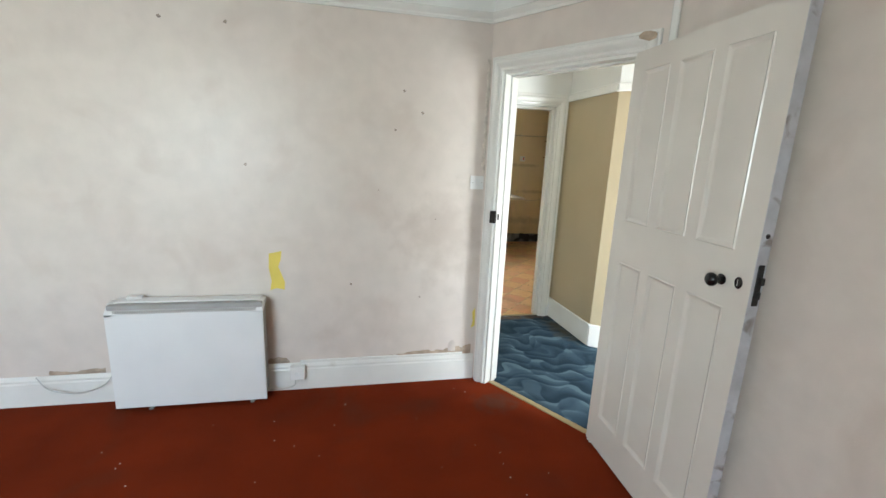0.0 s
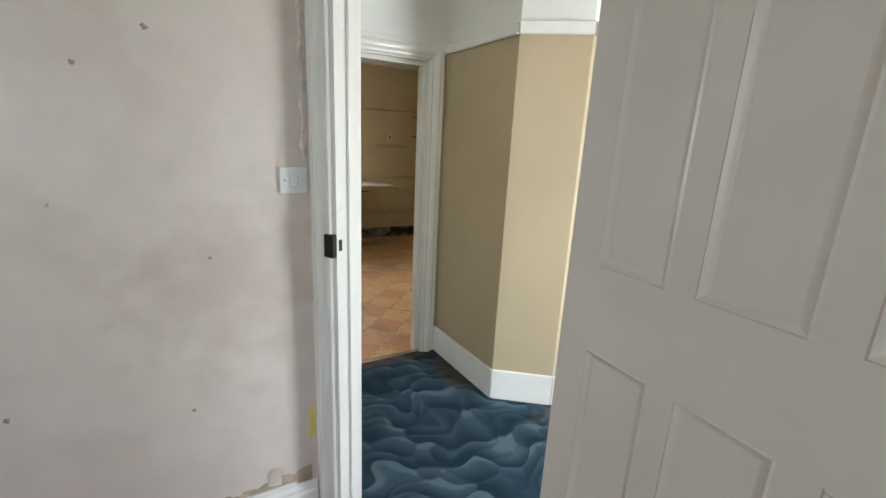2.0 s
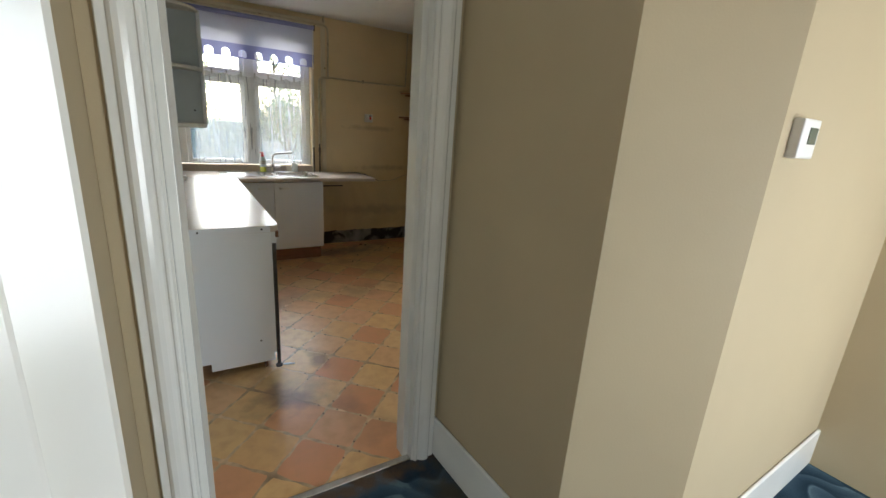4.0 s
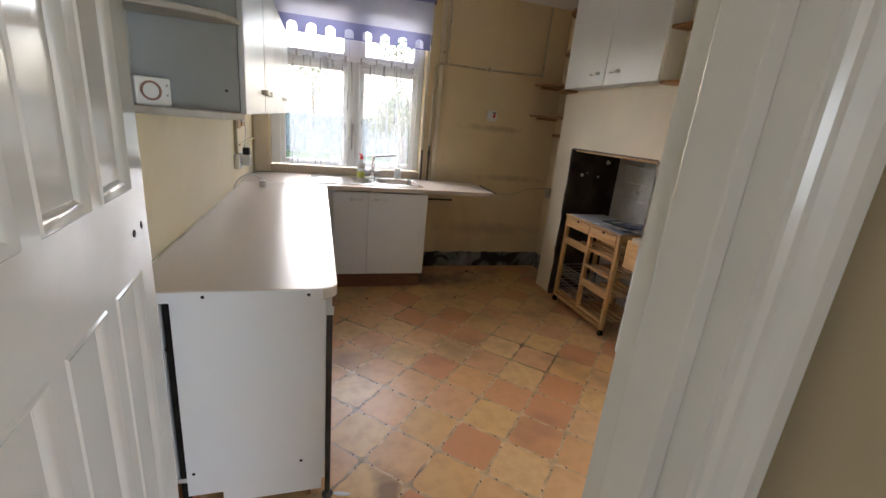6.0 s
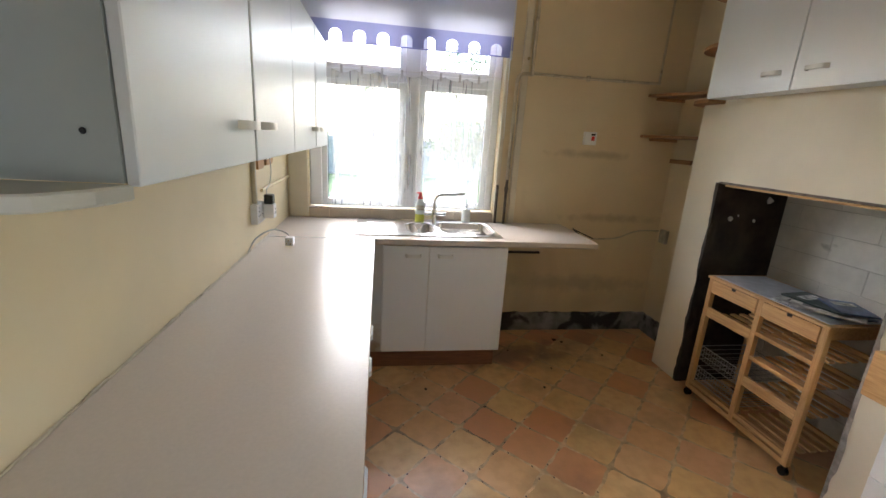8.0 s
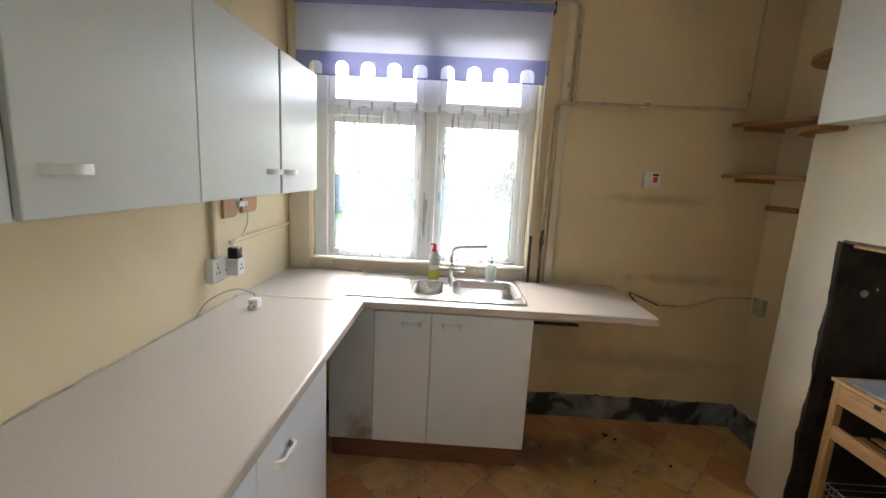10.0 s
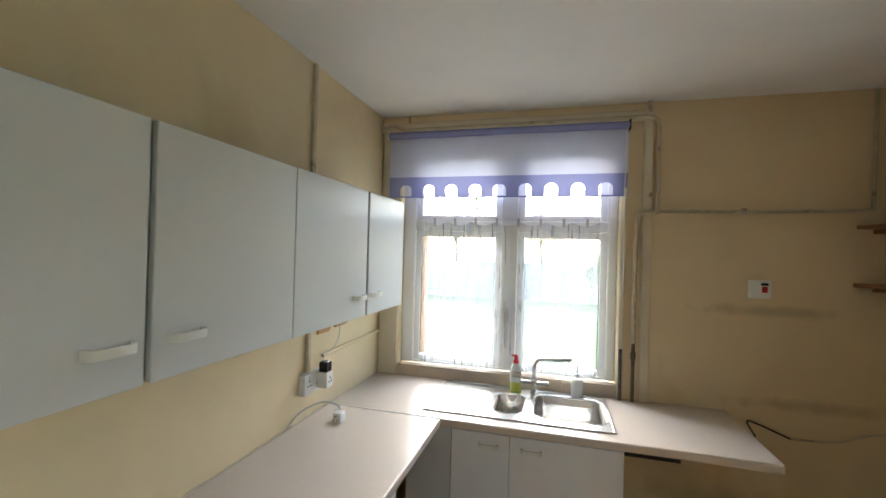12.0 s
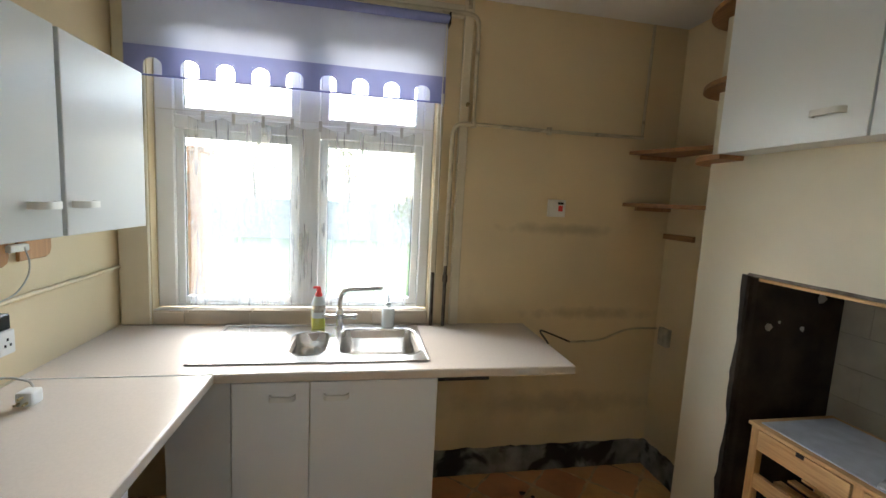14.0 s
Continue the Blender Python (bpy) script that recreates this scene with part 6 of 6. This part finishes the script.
# ---- outside ----
GRASS = material("lawn_grass", (0.075, 0.15, 0.035), 0.9, vary=0.35, scale=1.2, bump=0.8, bump_scale=60)
b = B()
box(b, -400, 400, -400, 600, -0.60, -0.40)
structure("ground", b, GRASS, "green lawn that runs on round the house", "ground")
# unseen slab, added to reflect daylight up to the kitchen ceiling
b = B()
box(b, -1.5, 4.5, 0.262, 4.6, -0.41, -0.385, 0.004)
structure("pavement", b, material("pale_bounce_slab", (0.50, 0.48, 0.44), 0.85, vary=0.12, scale=5, bump=0.3, bump_scale=50), "pale slab added out of view below the kitchen window to bounce light", "pavement")
BRICK = material("orange_brick", (0.40, 0.20, 0.10), 0.85, vary=0.3, scale=9, bump=0.5, bump_scale=60)
b = B()
box(b, -2.2, -0.75, 3.2, 3.5, -0.4, 2.0)
box(b, -2.25, -0.70, 3.15, 3.55, 2.0, 2.07, 0.01)
solid("garden_wall", b, BRICK, "orange brick garden wall end beyond the window", "wall")
FENCE = material("weathered_fence", (0.33, 0.33, 0.31), 0.9, vary=0.3, scale=6, bump=0.4, bump_scale=40)
fence = thing("garden_fence", (-6, 17, -0.4), "weathered grey board fence across the garden", "fence")
plank = B()
box(plank, 0, 0.145, 0, 0.02, 0, 1.7)
plank = mesh_of("board", plank, FENCE)
for i in range(110):
    ob = new("board", plank)
    ob.parent = fence
    ob.matrix_basis = pose(i * 0.15, 0.012 * (i % 2), 0.02 * math.sin(i * 1.7))
for z in (0.4, 1.3):
    b = B()
    box(b, 0, 16.5, 0.035, 0.075, z, z + 0.09)
    part("rail", b, FENCE, fence)
LEAF = material("shrub_leaf", (0.07, 0.13, 0.035), 0.7, vary=0.5, scale=4)
BARK = material("bark", (0.10, 0.07, 0.05), 0.9, vary=0.3, scale=9)


def tree(x, y, h, spread, seed):
    """Tapered trunk, a few limbs, and a crown of many small leaves."""
    rnd = random.Random(seed)
    ob = thing("tree", (x, y, -0.4), "green leafy garden tree beyond the fence", "tree", "garden trees")
    b = B()
    tube(b, smooth_line([(0, 0, 0), (0.05, 0.02, h * 0.3), (-0.04, 0.05, h * 0.55), (0.0, 0.0, h * 0.8)]), [0.14 * (1 - 0.8 * i / 18) for i in range(19)], 9)
    ends = [Vector((0, 0, h * 0.85))]
    for i in range(9):
        a = i * 2.4
        z0 = h * (0.3 + 0.05 * i)
        e = Vector((math.cos(a) * spread * rnd.uniform(0.5, 0.9), math.sin(a) * spread * rnd.uniform(0.5, 0.9), z0 + h * rnd.uniform(0.12, 0.28)))
        tube(b, smooth_line([(0, 0, z0), tuple(e * 0.5 + Vector((0, 0, z0 * 0.5 + 0.1))), tuple(e)], 4), [0.05, 0.045, 0.04, 0.035, 0.03, 0.025, 0.02, 0.015, 0.01], 6)
        ends.append(e)
    part("trunk", b, BARK, ob)
    verts, faces = [], []
    for i in range(2600):
        c = ends[i % len(ends)] + Vector((rnd.gauss(0, 1), rnd.gauss(0, 1), rnd.gauss(0, 0.8))) * spread * 0.28
        s = rnd.uniform(0.05, 0.10)
        q = Euler((rnd.uniform(0, 6.3), rnd.uniform(0, 6.3), rnd.uniform(0, 6.3))).to_matrix()
        k = len(verts)
        verts += [tuple(c + q @ Vector(p) * s) for p in ((-1, 0, 0), (0, -0.5, 0.1), (1, 0, 0), (0, 0.5, 0.1))]
        faces.append((k, k + 1, k + 2, k + 3))
    me = bpy.data.meshes.new("crown")
    me.from_pydata(verts, [], faces)
    me.materials.append(LEAF)
    crown = new("crown", me)
    crown.parent = ob
    crown["kind"] = "stuff"


for x, y, h, s, k in ((-4.5, 21, 6.0, 1.9, 1), (0.2, 23, 5.2, 1.7, 2), (4.6, 20, 6.4, 2.0, 3), (9.0, 24, 5.6, 1.8, 4), (3.0, 9.0, 2.6, 0.8, 5)):
    tree(x, y, h, s, k)

# ---- white painted blocks at the back of the recess ----
rnd = random.Random(11)
back = bpy.data.objects["recess_back"]
blocks = []
for k in range(3):
    b = B()
    box(b, -0.005, 0.0, 0.0005, 0.4395, 0.001, 0.139, 0.002)
    blocks.append(mesh_of("brick", b, WHITEBRICK))
for row in range(10):
    y0 = -1.81 - (0.22 if row % 2 else 0.0)
    while y0 < -0.83:
        lo, hi = max(y0, -1.80), min(y0 + 0.44, -0.82)
        if hi - lo > 0.02:
            if hi - lo > 0.435 and row < 9:
                ob = new("brick", blocks[(row + int(y0 * 10)) % 3])
                ob.matrix_world = pose(3.17 + rnd.uniform(-0.003, 0.003), lo, row * 0.14)
            else:
                b = B()
                box(b, -0.005, 0.0, 0.0005, hi - lo - 0.0005, 0.001, min(0.139, 1.34 - row * 0.14), 0.002)
                ob = new("brick", mesh_of("brick", b, WHITEBRICK))
                ob.matrix_world = pose(3.17, lo, row * 0.14)
            ob.parent = back
        y0 += 0.44

# ---- kitchen floor: wavy-edged tiles set on the diagonal ----
def tile_material(name, shades):
    """Mottled vinyl; each tile takes one of the shades."""
    m = bpy.data.materials.new(name)
    N, L, p = nodes_of(m)
    info, geo = N.new("ShaderNodeObjectInfo"), N.new("ShaderNodeNewGeometry")
    pick = N.new("ShaderNodeValToRGB")
    pick.color_ramp.interpolation = "CONSTANT"
    e = pick.color_ramp.elements
    e[0].position, e[0].color = 0.0, (*shades[0], 1)
    e[1].position, e[1].color = 1 / len(shades), (*shades[1], 1)
    for n, col in enumerate(shades[2:], 2):
        k = e.new(n / len(shades))
        k.color = (*col, 1)
    L.new(info.outputs["Random"], pick.inputs["Fac"])
    n1 = N.new("ShaderNodeTexNoise")
    n1.inputs["Scale"].default_value, n1.inputs["Detail"].default_value, n1.inputs["Distortion"].default_value = 15, 6, 0.2
    L.new(geo.outputs["Position"], n1.inputs["Vector"])
    r1 = N.new("ShaderNodeMapRange")
    r1.inputs["From Min"].default_value, r1.inputs["From Max"].default_value = 0.42, 0.95
    L.new(n1.outputs["Fac"], r1.inputs["Value"])
    mix = N.new("ShaderNodeMix")
    mix.data_type = "RGBA"
    L.new(r1.outputs[0], mix.inputs["Factor"])
    L.new(pick.outputs[0], mix.inputs["A"])
    mix.inputs["B"].default_value = (0.60, 0.30, 0.13, 1)
    n2 = N.new("ShaderNodeTexNoise")
    n2.inputs["Scale"].default_value, n2.inputs["Detail"].default_value = 1.5, 8
    L.new(geo.outputs["Position"], n2.inputs["Vector"])
    r2 = N.new("ShaderNodeMapRange")
    r2.inputs["From Min"].default_value, r2.inputs["From Max"].default_value = 0.55, 0.70
    r2.inputs["To Max"].default_value = 0.55
    L.new(n2.outputs["Fac"], r2.inputs["Value"])
    dirt = N.new("ShaderNodeMix")
    dirt.data_type = "RGBA"
    L.new(r2.outputs[0], dirt.inputs["Factor"])
    L.new(mix.outputs["Result"], dirt.inputs["A"])
    dirt.inputs["B"].default_value = (0.16, 0.09, 0.055, 1)
    L.new(dirt.outputs["Result"], p.inputs["Base Color"])
    n3 = N.new("ShaderNodeTexNoise")
    n3.inputs["Scale"].default_value, n3.inputs["Detail"].default_value = 5, 6
    L.new(geo.outputs["Position"], n3.inputs["Vector"])
    r3 = N.new("ShaderNodeMapRange")
    r3.inputs["To Min"].default_value, r3.inputs["To Max"].default_value = 0.26, 0.46
    L.new(n3.outputs["Fac"], r3.inputs["Value"])
    L.new(r3.outputs[0], p.inputs["Roughness"])
    p.inputs["Coat Weight"].default_value, p.inputs["Coat Roughness"].default_value = 0.4, 0.34
    bp = N.new("ShaderNodeBump")
    bp.inputs["Strength"].default_value, bp.inputs["Distance"].default_value = 0.25, 0.003
    L.new(n1.outputs["Fac"], bp.inputs["Height"])
    L.new(bp.outputs["Normal"], p.inputs["Normal"])
    return m


TILES = [tile_material("terracotta_vinyl_tile", ((0.72, 0.35, 0.16), (0.75, 0.41, 0.205), (0.69, 0.31, 0.14), (0.77, 0.46, 0.21))), tile_material("ochre_vinyl_tile", ((0.78, 0.50, 0.20), (0.76, 0.46, 0.18), (0.80, 0.53, 0.24), (0.75, 0.42, 0.18)))]
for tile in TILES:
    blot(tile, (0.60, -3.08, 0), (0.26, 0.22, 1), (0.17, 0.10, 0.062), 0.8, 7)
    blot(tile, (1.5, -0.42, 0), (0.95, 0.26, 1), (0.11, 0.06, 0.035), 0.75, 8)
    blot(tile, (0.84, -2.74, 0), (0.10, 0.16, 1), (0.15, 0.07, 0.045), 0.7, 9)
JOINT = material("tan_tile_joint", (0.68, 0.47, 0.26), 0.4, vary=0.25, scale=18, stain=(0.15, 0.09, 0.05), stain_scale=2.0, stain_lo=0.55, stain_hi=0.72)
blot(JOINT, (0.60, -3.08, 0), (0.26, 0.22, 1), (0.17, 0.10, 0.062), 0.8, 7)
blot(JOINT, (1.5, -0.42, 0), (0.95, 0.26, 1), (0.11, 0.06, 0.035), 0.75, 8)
FX0, FX1, FY0, FY1 = 0.0, 3.06, -3.765, 0.0
b = B()
box(b, FX0, FX1 + 0.12, FY0, FY1, -0.006, -0.0007)
sheet = structure("floor_covering", b, JOINT, "kitchen vinyl floor of terracotta and yellow tiles", "floor")
PITCH, A0, B0 = 0.245, -0.06, 2.595
rnd = random.Random(5)


def tile_outline(seed):
    """A square with softened corners and gently waving sides."""
    r = random.Random(seed)
    half, out = PITCH / 2 - 0.0015, []
    for k in range(4):
        ph = r.uniform(0, 6)
        for i in range(7):
            u = -1 + 2 * (i + 0.5) / 7
            w = half - 0.0052 + 0.0035 * math.sin(u * 6 + ph) - (0.003 if abs(u) > 0.8 else 0) + r.uniform(-0.0015, 0.0015)
            x, y = u * half * 1.0, -w
            for _ in range(k):
                x, y = -y, x
            out.append((x, y))
    return out


def clipped(poly):
    """The outline cut to the floor's edges."""
    for axis, limit, sign in ((0, FX0 + 0.002, 1), (0, FX1 + 0.10, -1), (1, FY0 + 0.002, 1), (1, FY1 - 0.002, -1)):
        out = []
        for i, q in enumerate(poly):
            p = poly[i - 1]
            a, c = sign * (p[axis] - limit), sign * (q[axis] - limit)
            if a * c < 0:
                t = a / (a - c)
                out.append((p[0] + (q[0] - p[0]) * t, p[1] + (q[1] - p[1]) * t))
            if c >= 0:
                out.append(q)
        poly = out
    return poly


outlines = [tile_outline(s) for s in range(6)]
shared = []
for o in outlines:
    b = B()
    prism(b, o, -0.002, 0.0)
    shared.append([mesh_of("tile", b, TILES[0])])
    shared[-1].append(shared[-1][0].copy())
    shared[-1][1].materials[0] = TILES[1]
dot = B()
prism(dot, [(0.0042 * math.cos(k * math.pi / 4 + 0.4), 0.0058 * math.sin(k * math.pi / 4 + 0.4)) for k in range(8)], -0.002, -0.0008)
dot = mesh_of("inset", dot, material("dark_inset", (0.17, 0.10, 0.06), 0.5, vary=0.3, scale=30))
c45 = math.sqrt(0.5)
turn = pose(0, 0, 0, 0, 0, 45)
dots = []
for i in range(-16, 10):
    for j in range(-14, 16):
        a, q = A0 + (i + 0.5) * PITCH, B0 + (j + 0.5) * PITCH
        x, y = (a + q) * c45, (a - q) * c45
        if not (FX0 - 0.2 < x < FX1 + 0.3 and FY0 - 0.2 < y < FY1 + 0.2):
            continue
        k = rnd.randrange(6)
        hue = (i + j) % 2 if rnd.random() < 0.8 else rnd.randrange(2)
        world_pts = [(x + (u - v) * c45, y + (u + v) * c45) for u, v in outlines[k]]
        cut = clipped(world_pts)
        if len(cut) < 3:
            continue
        if cut == world_pts:
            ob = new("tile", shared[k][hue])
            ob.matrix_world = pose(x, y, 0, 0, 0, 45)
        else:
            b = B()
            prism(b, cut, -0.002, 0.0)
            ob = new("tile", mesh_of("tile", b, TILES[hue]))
        ob.parent = sheet
        for da, dq in ((-0.055, 0.0), (0.055, 0.0), (0.0, -0.055), (0.0, 0.055)):
            a1, q1 = A0 + i * PITCH + da, B0 + j * PITCH + dq
            dots.append(((a1 + q1) * c45, (a1 - q1) * c45))
for n, (x, y) in enumerate(p for p in dots if 0.62 < p[0] < 2.66 and -3.7 < p[1] < -0.62):
    if n >= 300:
        break
    ob = new("inset", dot)
    ob.matrix_world = pose(x + rnd.uniform(-0.004, 0.004), y + rnd.uniform(-0.004, 0.004), 0.0012)
    ob.parent = sheet

# crumbs and lumps on the floor by the far wall
for x, y, s in ((2.05, -0.21, 0.022), (2.10, -0.24, 0.014), (1.72, -0.85, 0.012), (0.95, -0.83, 0.012), (2.33, -0.46, 0.012), (1.28, -1.02, 0.009), (1.86, -0.62, 0.008), (1.62, -0.36, 0.010)):
    b = B()
    bmesh.ops.create_icosphere(b, subdivisions=1, radius=s)
    for v in b.verts:
        v.co *= rnd.uniform(0.6, 1.1)
        v.co.z = max(v.co.z * 0.5, -s * 0.3) + s * 0.3
    solid("debris", b, DIRT, "dark lump of dirt on the kitchen floor", "debris", (x, y, 0.0), "floor debris")


# white scrap and a loose strip by the cabinet's corner leg
b = B()
prism(b, [(-0.035, -0.006), (-0.01, -0.010), (0.030, -0.004), (0.036, 0.005), (0.0, 0.009), (-0.030, 0.006)], 0.0, 0.006, 0.0015)
solid("plastic_scrap", b, PLASTIC, "small white plastic scrap on the floor by the cabinet leg", "scrap", (0.655, -2.735, 0.0), rz=-20)
# pale crumbs trodden into the red carpet
r = random.Random(31)
b = B()
for k in range(70):
    x, y, s = r.uniform(-2.3, 0.25), r.uniform(-7.2, -5.05), r.uniform(0.0015, 0.0045)
    if y > AY - 0.03 or (x > -0.05 and y > -5.75):
        continue
    a = r.uniform(0, 6.3)
    prism(b, [(x + s * math.cos(a + q) * r.uniform(0.6, 1.3), y + s * math.sin(a + q)) for q in (0, 1.3, 2.7, 4.1, 5.2)], 0.0, 0.0018)
solid("crumb", b, material("pale_crumbs", (0.55, 0.47, 0.38), 0.9), "pale crumbs scattered over the red-brown carpet", "crumbs", kind="stuff")
